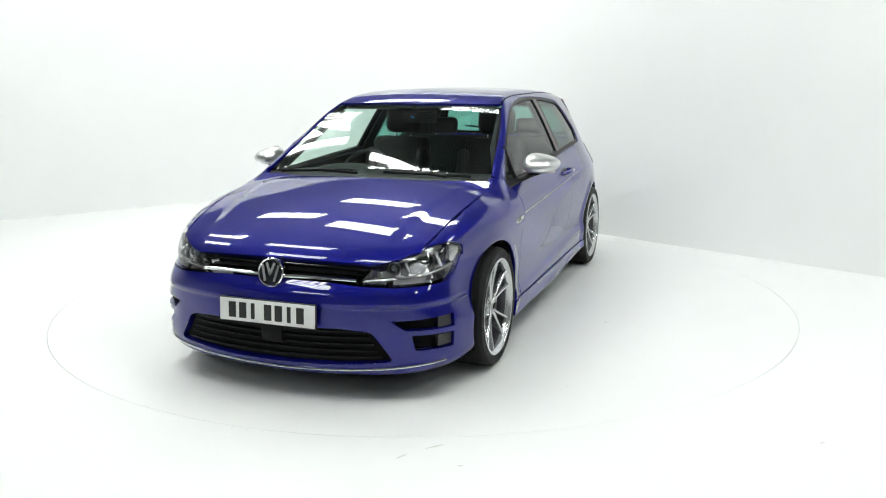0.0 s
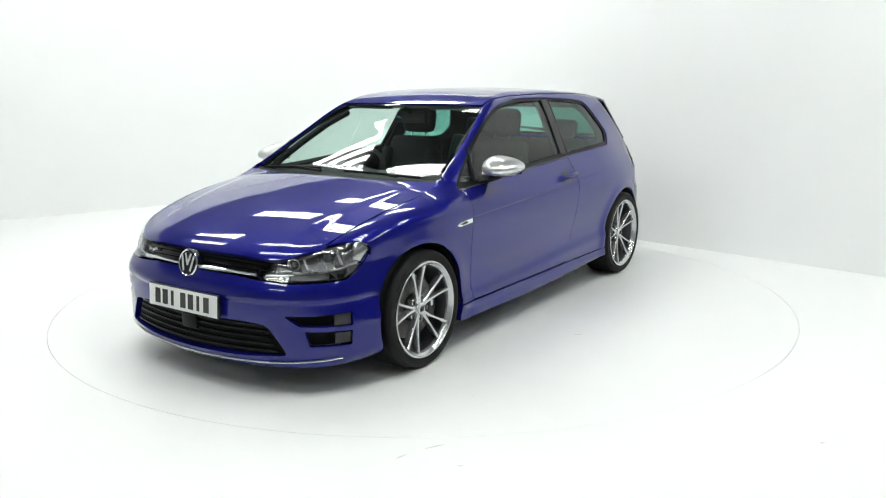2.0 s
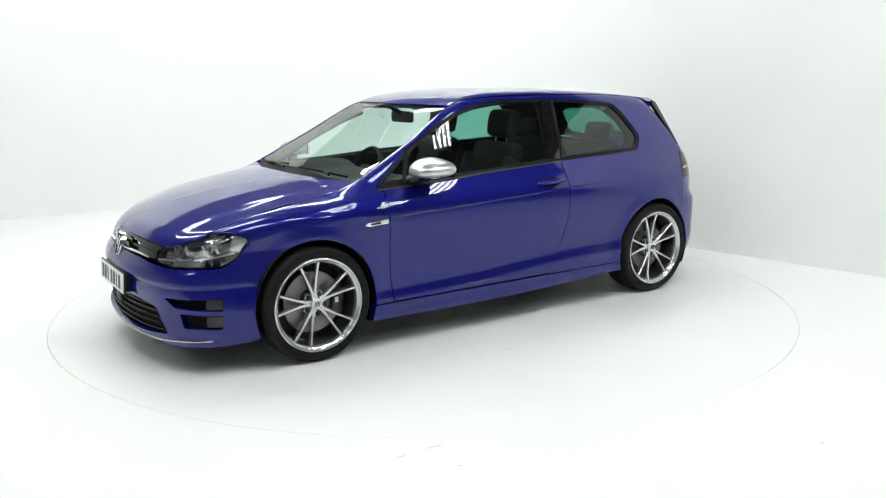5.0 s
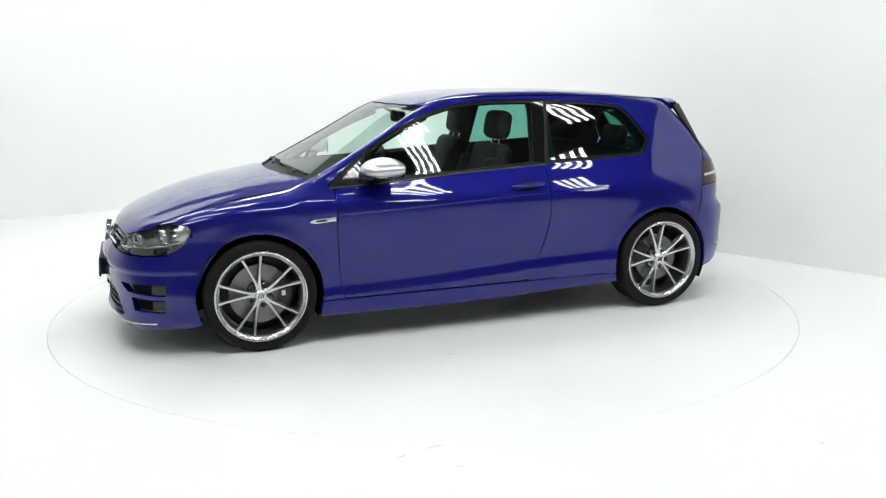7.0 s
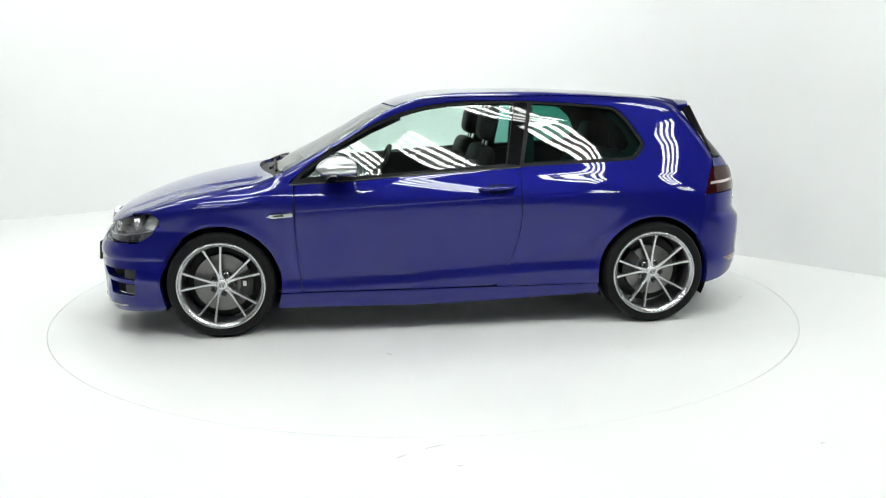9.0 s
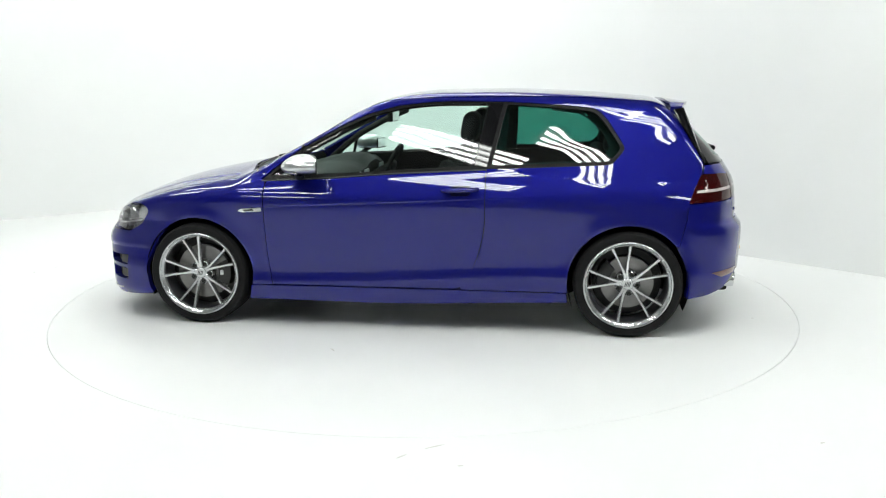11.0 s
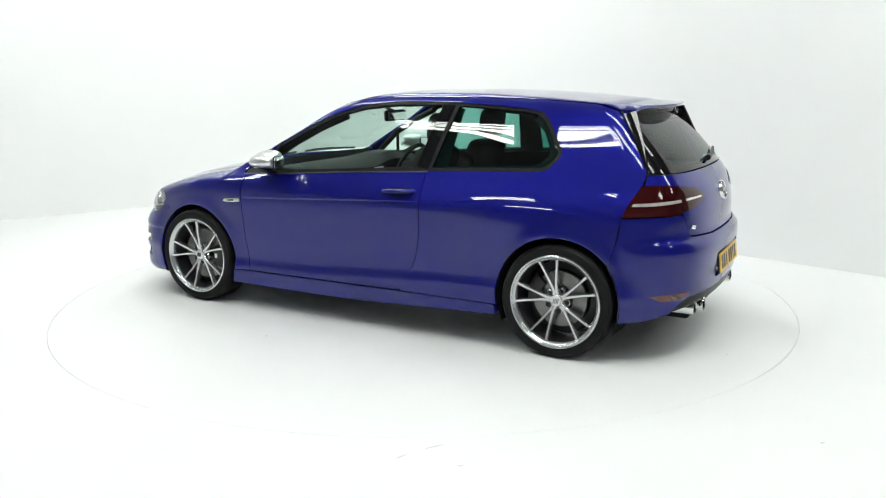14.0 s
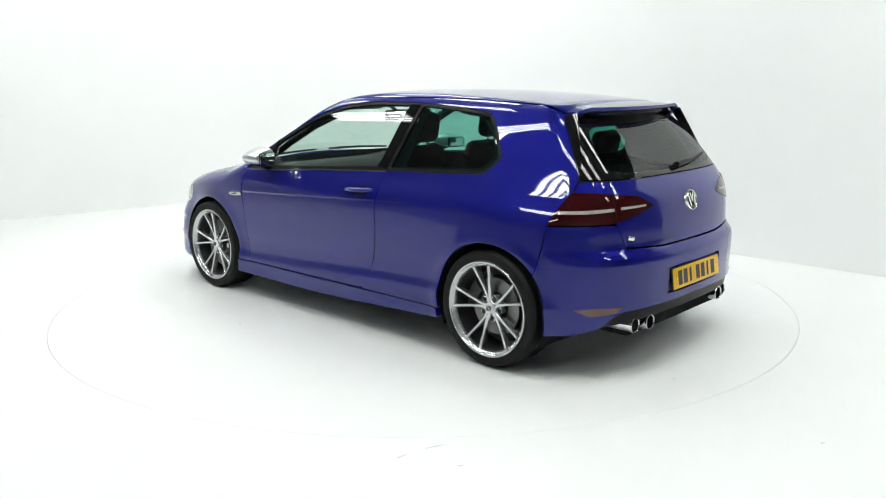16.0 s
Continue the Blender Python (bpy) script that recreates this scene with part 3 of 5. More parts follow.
panel("headlining", outline(mirror_y([(0.27, 0.0), (0.21, 0.48), (-0.6, 0.48), (-1.55, 0.44), (-1.58, 0.0)])), "top", M_LINER, car, off=0.04, depth=0.01, h=0.08)

# front bumper with its openings, wrapped round the nose
LOWG = at("nose", (0.0, 0.368), (0.36, 0.371), (0.50, 0.357), (0.597, 0.212), (0.30, 0.190), (0.0, 0.186))
VENT_A = at("nose", (2.071, 0.599, 0.408), (1.822, 0.823, 0.414), (1.826, 0.826, 0.350), (2.035, 0.66, 0.358))
VENT_B = at("nose", (2.02, 0.685, 0.334), (1.828, 0.826, 0.326), (1.832, 0.822, 0.254), (2.005, 0.699, 0.258))


def both(pts):
    """A half outline (angle, z) starting and ending on the centre line, mirrored and closed."""
    return pts + [(-a, b, *r) for a, b, *r in pts[::-1] if abs(a) > 1e-6]


def neg(pts):
    return [(-a, b, *r) for a, b, *r in pts]


HEAD = at("nose", (2.075, 0.447, 0.574), (2.031, 0.515, 0.649), (1.938, 0.628, 0.690), (1.851, 0.69, 0.720), (1.762, 0.757, 0.738), (1.704, 0.794, 0.733), (1.665, 0.808, 0.708), (1.68, 0.803, 0.68), (1.723, 0.795, 0.619), (1.771, 0.785, 0.589), (1.816, 0.777, 0.57), (1.937, 0.716, 0.567), (2.03, 0.61, 0.565))
bump = at("nose", (0.0, 0.585), (0.30, 0.58), (0.44, 0.568), (2.03, 0.61, 0.559), (1.937, 0.718, 0.560), (1.816, 0.78, 0.563), (1.771, 0.788, 0.582), (1.720, 0.798, 0.613), (1.677, 0.806, 0.674), (1.664, 0.815, 0.66), (1.63, 0.835, 0.60))
bump += [(math.atan2(0.865, WB + 0.354 * math.cos(radians(a)) - AX_F), WZ + ARCH * math.sin(radians(a)), 0.0) for a in (48, 38, 26, 12, 0, -12, -22)]
bump += at("nose", (1.675, 0.86, 0.168), (1.85, 0.80, 0.155), (0.6, 0.140), (0.3, 0.132), (0.0, 0.130))
bumper = panel("front_bumper", [outline(both([(a, b, *(r or [0.01])) for a, b, *r in bump]), 0.01), outline(both(LOWG), 0.03), outline(VENT_A, 0.008), outline(neg(VENT_A), 0.008), outline(VENT_B, 0.008), outline(neg(VENT_B), 0.008)], "nose", M_PAINT, car, depth=0.04, h=0.022, crease=lambda a: NOSE_CREASE + 0 * a)
panel("lower_grille", outline(both(LOWG)), "nose", M_UNDER, car, off=0.032, depth=0.01, label="black lower grille mesh")
GRILLE = at("nose", (0.0, 0.668), (0.30, 0.663), (0.485, 0.648), (0.415, 0.574), (0.30, 0.582), (0.0, 0.588))
grille = panel("grille", outline(both(GRILLE), 0.005), "nose", M_BLACK, car, off=0.03, depth=0.03, label="gloss black front grille")
for flip in (False, True):
    for v in (VENT_A, VENT_B):
        panel("bumper_vent", outline(v, 0.008), "nose", M_UNDER, car, off=0.05, depth=0.002, flip=flip, label="deep black bumper vent")

# tail
LAMP = at("tail", (-1.972, 0.352, 0.879), (-1.943, 0.456, 0.930), (-1.88, 0.60, 0.948), (-1.842, 0.659, 0.955), (-1.725, 0.719, 0.955), (-1.682, 0.784, 0.872), (-1.648, 0.824, 0.796), (-1.917, 0.642, 0.808), (-1.962, 0.481, 0.840))
gate = at("tail", (0.0, 1.006), (0.50, 1.005), (-1.742, 0.685, 1.003), (-1.735, 0.712, 0.955), (-1.925, 0.612, 0.85), (-1.925, 0.612, 0.80), (-1.956, 0.566, 0.685), (0.3, 0.670), (0.0, 0.670))
gate = [(a, b, 0.01) for a, b in gate]
tailgate = panel("tailgate", outline(both(gate), 0.01), "tail", M_PAINT, car)
rglass = at("tail", (0.0, 1.315), (0.44, 1.31), (-1.578, 0.572, 1.295), (-1.658, 0.625, 1.157), (-1.742, 0.681, 1.016), (0.50, 1.011), (0.0, 1.012))
rclear = at("tail", (0.0, 1.27), (0.40, 1.262), (-1.64, 0.475, 1.24), (-1.82, 0.565, 1.06), (0.45, 1.035), (0.0, 1.032))
panel("rear_window_border", [outline(both(rglass), 0.01), outline(both(rclear), 0.03)], "tail", M_BLACK, car, off=0.002, depth=0.01, label="gloss black border of the rear glass")
panel("rear_window", outline(both(rclear), 0.03), "tail", M_PRIV, car, off=0.004, depth=0.005, label="dark tinted rear glass")
rb = at("tail", (0.0, 0.662), (0.3, 0.662), (0.558, 0.676), (-1.935, 0.62, 0.795), (-1.90, 0.655, 0.800), (-1.650, 0.824, 0.789), (-1.639, 0.83, 0.70), (-1.606, 0.86, 0.545))
rb += [(math.atan2(0.865, AX_R - (-WB - 0.354 * math.cos(radians(a)))), WZ + ARCH * math.sin(radians(a)), 0.0) for a in (38, 26, 12, 0, -8)]
rb += at("tail", (-1.668, 0.861, 0.233), (-1.798, 0.804, 0.247), (-1.907, 0.721, 0.279), (-1.965, 0.663, 0.345), (-1.993, 0.606, 0.367), (0.204, 0.372), (0.0, 0.374))
PLATE_R = at("tail", (0.0, 0.555), (0.285, 0.555), (0.285, 0.412), (0.0, 0.412))
rear_bumper = panel("rear_bumper", [outline(both([(a, b, *(r or [0.01])) for a, b, *r in rb]), 0.01), outline(both(PLATE_R), 0.02)], "tail", M_PAINT, car, depth=0.03)
panel("plate_recess", outline(both(PLATE_R), 0.02), "tail", M_PAINT, car, off=0.022, depth=0.004, label="recessed number plate bay")
dif = at("tail", (0.0, 0.370), (0.204, 0.368), (0.60, 0.362), (0.66, 0.34), (-1.90, 0.715, 0.285), (0.60, 0.300), (0.30, 0.312), (0.0, 0.316))
panel("diffuser", outline(both(dif), 0.02), "tail", M_TRIM, car, off=0.012, depth=0.03, label="satin black rear diffuser")
for flip in (False, True):
    lamp = panel("tail_light", outline(LAMP, 0.012), "tail", M_RED, car, off=-0.004, depth=0.03, flip=flip, label="dark red tail light with a clear strip")
    bar = at("tail", (-1.958, 0.41, 0.887), (-1.93, 0.585, 0.885), (-1.93, 0.585, 0.872), (-1.958, 0.41, 0.877))
    panel("light_bar", outline(bar, 0.003), "tail", M_CLEARB, lamp, off=-0.006, depth=0.004, h=0.012, flip=flip, label="clear ribbed light bar")
    bar = at("tail", (-1.92, 0.625, 0.882), (-1.80, 0.725, 0.873), (-1.695, 0.775, 0.866), (-1.687, 0.785, 0.852), (-1.80, 0.725, 0.856), (-1.92, 0.625, 0.867))
    panel("light_bar", outline(bar, 0.003), "tail", M_CLEARB, lamp, off=-0.006, depth=0.004, h=0.012, flip=flip, label="clear ribbed light bar")
    seam = at("tail", (-1.905, 0.607, 0.953), (-1.903, 0.612, 0.953), (-1.923, 0.621, 0.806), (-1.925, 0.616, 0.806))
    panel("lamp_seam", outline(seam, 0.0), "tail", M_UNDER, lamp, off=-0.0055, depth=0.003, h=0.02, flip=flip, label="dark joint line")
    refl = at("tail", (-1.815, 0.815, 0.384), (-1.90, 0.745, 0.392), (-1.991, 0.614, 0.392), (-1.97, 0.65, 0.362), (-1.88, 0.76, 0.352))
    panel("reflector", outline(refl, 0.006), "tail", M_REDB, rear_bumper, off=-0.003, depth=0.01, h=0.02, flip=flip, label="red bumper reflector")


def add(bm, name, material, parent=car, label="", smooth=True):
    """Moves a form from the car's own axes to the turntable's and links it as a part."""
    bmesh.ops.translate(bm, verts=bm.verts, vec=(CAR_OFF[0], CAR_OFF[1], 0))
    return part(name, bm, material, parent, label, smooth)


def spoiler():
    bm = bmesh.new()
    n = 24
    rows = []
    for i in range(n + 1):
        y = -0.53 + 1.06 * i / n
        e = abs(y) / 0.53
        x1 = -1.705 + 0.085 * e ** 2
        ring = []
        for t in np.linspace(0, 1, 8):
            x = -1.552 + (x1 + 1.552) * t
            zt = float(top_line(x)) - 0.075 * y * y * (1 - 0.6 * t) - 0.022 * max(0, e - 0.86) / 0.14
            ring.append((x, y, zt - 0.001))
        low = [(x1 + 0.004, y, ring[-1][2] - 0.016), (x1 + 0.03, y, ring[-1][2] - 0.030), (-1.60, y, ring[-1][2] - 0.040), (-1.552, y, ring[0][2] - 0.05)]
        rows.append([bm.verts.new(p) for p in ring + low])
    k = len(rows[0])
    for i in range(n):
        for j in range(k):
            bm.faces.new((rows[i][j], rows[i][(j + 1) % k], rows[i + 1][(j + 1) % k], rows[i + 1][j]))
    bm.faces.new(rows[0])
    bm.faces.new(rows[-1])
    sp = add(bm, "roof_spoiler", M_PAINT)
    # black lower face, let down from the trailing edge
    bm = bmesh.new()
    rows = []
    for i in range(n + 1):
        y = -0.528 + 1.056 * i / n
        e = abs(y) / 0.53
        x1 = -1.705 + 0.085 * e ** 2
        z1 = float(top_line(x1)) - 0.03 * y * y - 0.022 * max(0, e - 0.86) / 0.14
        rows.append([bm.verts.new(p) for p in ((x1 + 0.012, y, z1 - 0.017), (x1 + 0.045, y, z1 - 0.046), (-1.56, y, z1 - 0.062), (-1.55, y, z1 - 0.03))])
    for i in range(n):
        for j in range(4):
            bm.faces.new((rows[i][j], rows[i][(j + 1) % 4], rows[i + 1][(j + 1) % 4], rows[i + 1][j]))
    bm.faces.new(rows[0])
    bm.faces.new(rows[-1])
    add(bm, "spoiler_underside", M_BLACK, sp, "gloss black underside of the spoiler")
    # black blades beside the rear glass, from the spoiler's ends down to the lamps
    for side in (1, -1):
        bm = bmesh.new()
        rows = []
        for t in np.linspace(0, 1, 12):
            p = Vector((-1.566 - 0.176 * t, 0.568 + 0.113 * t, 1.318 - 0.300 * t))
            out = 0.056 * (1 - t) ** 0.8 + 0.004
            q = p + Vector((-out, -0.020 * (1 - t) - 0.004, 0.014 * (1 - t)))
            rows.append([bm.verts.new((v.x, side * v.y, v.z)) for v in (p, p * 0.5 + q * 0.5 + Vector((0, 0.003, 0)), q, q + Vector((0.004, -0.012, -0.002)), p + Vector((0, -0.03, 0)))])
        for i in range(11):
            for j in range(5):
                bm.faces.new((rows[i][j], rows[i][(j + 1) % 5], rows[i + 1][(j + 1) % 5], rows[i + 1][j]))
        bm.faces.new(rows[0])
        bm.faces.new(rows[-1])
        add(bm, "spoiler_blade", M_BLACK, sp, "gloss black blade beside the rear glass")
    return sp


spoiler()


def wheel(x, side):
    """A low-profile tyre on a ten-spoke alloy, its axle along y."""
    w = new("wheel")
    w.parent = car
    w.matrix_basis = pose(x + CAR_OFF[0], side * 0.776 + CAR_OFF[1], WZ, 0, 0, 0 if side > 0 else 180)
    bm = bmesh.new()
    T = [(0.256, 0.098), (0.262, 0.108), (0.285, 0.115), (0.302, 0.112), (0.313, 0.098), (0.317, 0.085), (0.318, 0.0), (0.317, -0.085), (0.313, -0.098), (0.30, -0.112), (0.262, -0.108), (0.25, -0.098), (0.245, 0.0)]
    lathe(bm, T, 96, closed=True)
    part("tyre", bm, M_TYRE, w)
    bm = bmesh.new()
    lathe(bm, [(0.250, 0.098), (0.258, 0.106), (0.2585, 0.112), (0.254, 0.1145), (0.249, 0.113), (0.246, 0.107), (0.236, 0.101), (0.2320, 0.095), (0.2300, 0.080), (0.246, 0.080)], 96, closed=True)
    part("rim", bm, M_RIM, w)
    bm = bmesh.new()
    lathe(bm, [(0.246, 0.079), (0.2310, 0.079), (0.226, 0.06), (0.222, -0.05), (0.236, -0.10), (0.25, -0.10)], 64, closed=True)
    part("rim_barrel", bm, M_RIMDARK, w, "dark inner rim barrel")
    bm = bmesh.new()
    for k in range(5):
        for s in (-1, 1):
            a0 = radians(79 + 72 * k)
            rows = []
            for t in np.linspace(0, 1, 9):
                r = 0.030 + 0.203 * t
                off = 0.0055 + 0.0455 * max(0.0, (r - 0.058) / 0.175) ** 1.08
                hw = 0.0082 + 0.0045 * (1 - t) ** 3 + 0.0022 * t ** 4
                dep = 0.071 + 0.030 * t ** 1.5
                ax, tg = Vector((math.cos(a0), 0, math.sin(a0))), Vector((-math.sin(a0), 0, math.cos(a0)))
                c = ax * math.sqrt(r * r - off * off) + tg * s * off
                rows.append([bm.verts.new(c + tg * s * u * hw + Vector((0, dep + v, 0))) for u, v in ((-1, -0.009), (-0.55, 0), (0.70, 0), (1, -0.004), (0.85, -0.036), (-0.85, -0.036))])
            for i in range(8):
                for j in range(6):
                    bm.faces.new((rows[i][j], rows[i][(j + 1) % 6], rows[i + 1][(j + 1) % 6], rows[i + 1][j]))
            bm.faces.new(rows[0])
            bm.faces.new(rows[-1])
    part("spokes", bm, M_RIM, w)
    bm = bmesh.new()
    lathe(bm, [(0.0005, 0.074), (0.030, 0.074), (0.036, 0.068), (0.040, 0.04), (0.0005, 0.04)], 40)
    part("hub", bm, M_RIM, w)
    bm = bmesh.new()
    lathe(bm, [(0.0005, 0.083), (0.026, 0.083), (0.030, 0.080), (0.031, 0.07), (0.0005, 0.07)], 32)
    part("centre_cap", bm, M_SATIN, w)
    for k in range(5):
        a = radians(43 + 72 * k)
        bm = bmesh.new()
        q = (0.058 * math.cos(a), 0, 0.058 * math.sin(a))
        lathe(bm, [(0.0005, 0.062), (0.0075, 0.062), (0.0105, 0.058), (0.0115, 0.03)], 12, c=q)
        part("wheel_bolt", bm, M_CALIPER, w)
        bm = bmesh.new()
        lathe(bm, [(0.0135, 0.03), (0.0135, 0.064), (0.0155, 0.067), (0.0190, 0.064), (0.0200, 0.03)], 18, c=q)
        part("bolt_pocket", bm, M_RIM, w)
    for k, (u, v) in enumerate(((-0.55, 0.2), (-0.2, -0.2), (0.2, -0.2), (0.55, 0.2))):
        bm = bmesh.new()
        box(bm, (0.024 * u, 0.0838, 0.0), (0.004, 0.003, 0.030), 0, Matrix.Rotation(v * 1.6 * (-1 if k in (0, 3) else 1), 4, "Y"))
        part("cap_bar", bm, M_CALIPER, w, smooth=False)
    bm = bmesh.new()
    rr = 0.17 if x > 0 else 0.155
    lathe(bm, [(0.075, 0.012), (0.08, 0.022), (rr, 0.022), (rr, -0.008), (0.075, -0.008)], 64, closed=True)
    part("brake_disc", bm, M_DISCB, w)
    bm = bmesh.new()
    lathe(bm, [(0.0005, 0.04), (0.075, 0.038), (0.08, 0.0), (0.0005, 0.0)], 40)
    lathe(bm, [(rr + 0.01, -0.02), (rr + 0.05, -0.03), (0.21, -0.08), (0.0005, -0.085)], 40)
    part("hub_carrier", bm, M_CALIPER, w)
    bm = bmesh.new()
    a1 = radians(180 if x > 0 else 20)
    rows = []
    for a in np.linspace(a1 - radians(27), a1 + radians(27), 12):
        rows.append([bm.verts.new((r * math.cos(a), y, r * math.sin(a))) for r, y in ((0.108, 0.052), (0.150, 0.056), (0.182, 0.040), (0.186, -0.03), (0.108, -0.03))])
    for i in range(11):
        for j in range(5):
            bm.faces.new((rows[i][j], rows[i][(j + 1) % 5], rows[i + 1][(j + 1) % 5], rows[i + 1][j]))
    bm.faces.new(rows[0])
    bm.faces.new(rows[-1])
    cal = part("caliper", bm, M_CALIPER, w)
    if x > 0:
        bm = bmesh.new()
        box(bm, (0.130 * math.cos(a1), 0.0555, 0.130 * math.sin(a1)), (0.022, 0.003, 0.030), 0.001)
        part("caliper_plate", bm, M_SATIN, cal, "small plain silver plate")
    return w


for wx in (WB, -WB):
    for side in (1, -1):
        wheel(wx, side)

# underside, arch liners and cabin floor
bm = bmesh.new()
box(bm, (0.0, 0, 0.215), (1.78, 1.62, 0.09), 0.02)
box(bm, (0.0, 0, 0.26), (3.9, 1.02, 0.10), 0.02)
add(bm, "underbody", M_UNDER)
for wx in (WB, -WB):
    for side in (1, -1):
        bm = bmesh.new()
        A = np.linspace(radians(-25), radians(205), 28)
        rows = [[bm.verts.new((wx + ARCH * 1.0 * math.cos(a) * k, side * y, max(0.16, WZ + ARCH * k * math.sin(a)))) for y, k in ((0.862, 0.997), (0.50, 1.03))] for a in A]
        inn = [bm.verts.new((wx, side * 0.50, WZ)) for _ in (0,)][0]
        for i in range(27):
            bm.faces.new((rows[i][0], rows[i + 1][0], rows[i + 1][1], rows[i][1]))
            bm.faces.new((rows[i][1], rows[i + 1][1], inn))
        add(bm, "wheel_arch_liner", M_UNDER)


# ---- lamps, grilles, badges and plates ----
def skin(view, *q):
    """One place on the skin in the car's axes."""
    return Vector(on_skin(np.array([at(view, q)[0]]), view)[0])


def nose_strip(name, rows, material, parent, off, width, label="", flip=False, view="nose"):
    """A thin moulding that follows the skin through places (y, z) or (x, y, z)."""
    pts = at(view, *rows)
    up = [(a, z + width / 2) for a, z in pts]
    dn = [(a, z - width / 2) for a, z in pts[::-1]]
    return panel(name, outline(up + dn, 0.0, 0.02), view, material, parent, off=off, depth=0.012, h=0.02, flip=flip, label=label)


def sym(rows):
    return [(*q[:-2], -q[-2], q[-1]) for q in rows[::-1]] + rows


# upper grille: chrome line and slat
def skin_rod(name, rows, r, material, parent, out, label="", flat=1.0, order=2):
    """A rounded moulding along places (y, z) of the nose, standing out of the skin."""
    b = bmesh.new()
    pts = []
    for q in rows:
        p = skin("nose", *q)
        n = Vector(skin_normal(np.array([p]))[0])
        pts.append(p + n * out)
    ys = np.array([q.y for q in pts])
    fx, fz = np.polyfit(ys, [q.x for q in pts], order), np.polyfit(ys, [q.z for q in pts], 2)
    pts = [(np.polyval(fx, y), y, np.polyval(fz, y)) for y in ys]
    tube(b, pts, r, 8, flat)
    return add(b, name, material, parent, label)


for y0, y1 in ((0.062, 0.418), (-0.418, -0.062)):
    skin_rod("chrome_strip", [(y, 0.602 - 0.075 * y * y) for y in np.linspace(y0, y1, 12)], 0.008, M_CHROME, grille, 0.004, "bright chrome grille strip")
nose_strip("grille_slat", sym([(0.075, 0.628), (0.30, 0.623), (0.445, 0.614)]), M_BLACK, grille, 0.012, 0.010, "gloss black slat")
nose_strip("grille_slat", sym([(0.075, 0.650), (0.30, 0.645), (0.465, 0.634)]), M_BLACK, grille, 0.016, 0.008, "gloss black slat")
# lower grille slats and sensor
for z, w in ((0.222, 0.572), (0.254, 0.555), (0.286, 0.535), (0.318, 0.518), (0.346, 0.50)):
    nose_strip("lower_grille_slat", sym([(0.05, z), (0.30, z + 0.002), (w - 0.03, z + 0.004)]), M_TRIM, bumper, 0.018, 0.009, "satin black slat")
bm = bmesh.new()
box(bm, (2.115, 0.0, 0.325), (0.05, 0.12, 0.10), 0.015)
add(bm, "sensor_box", M_TRIM, bumper, "satin black sensor cover")
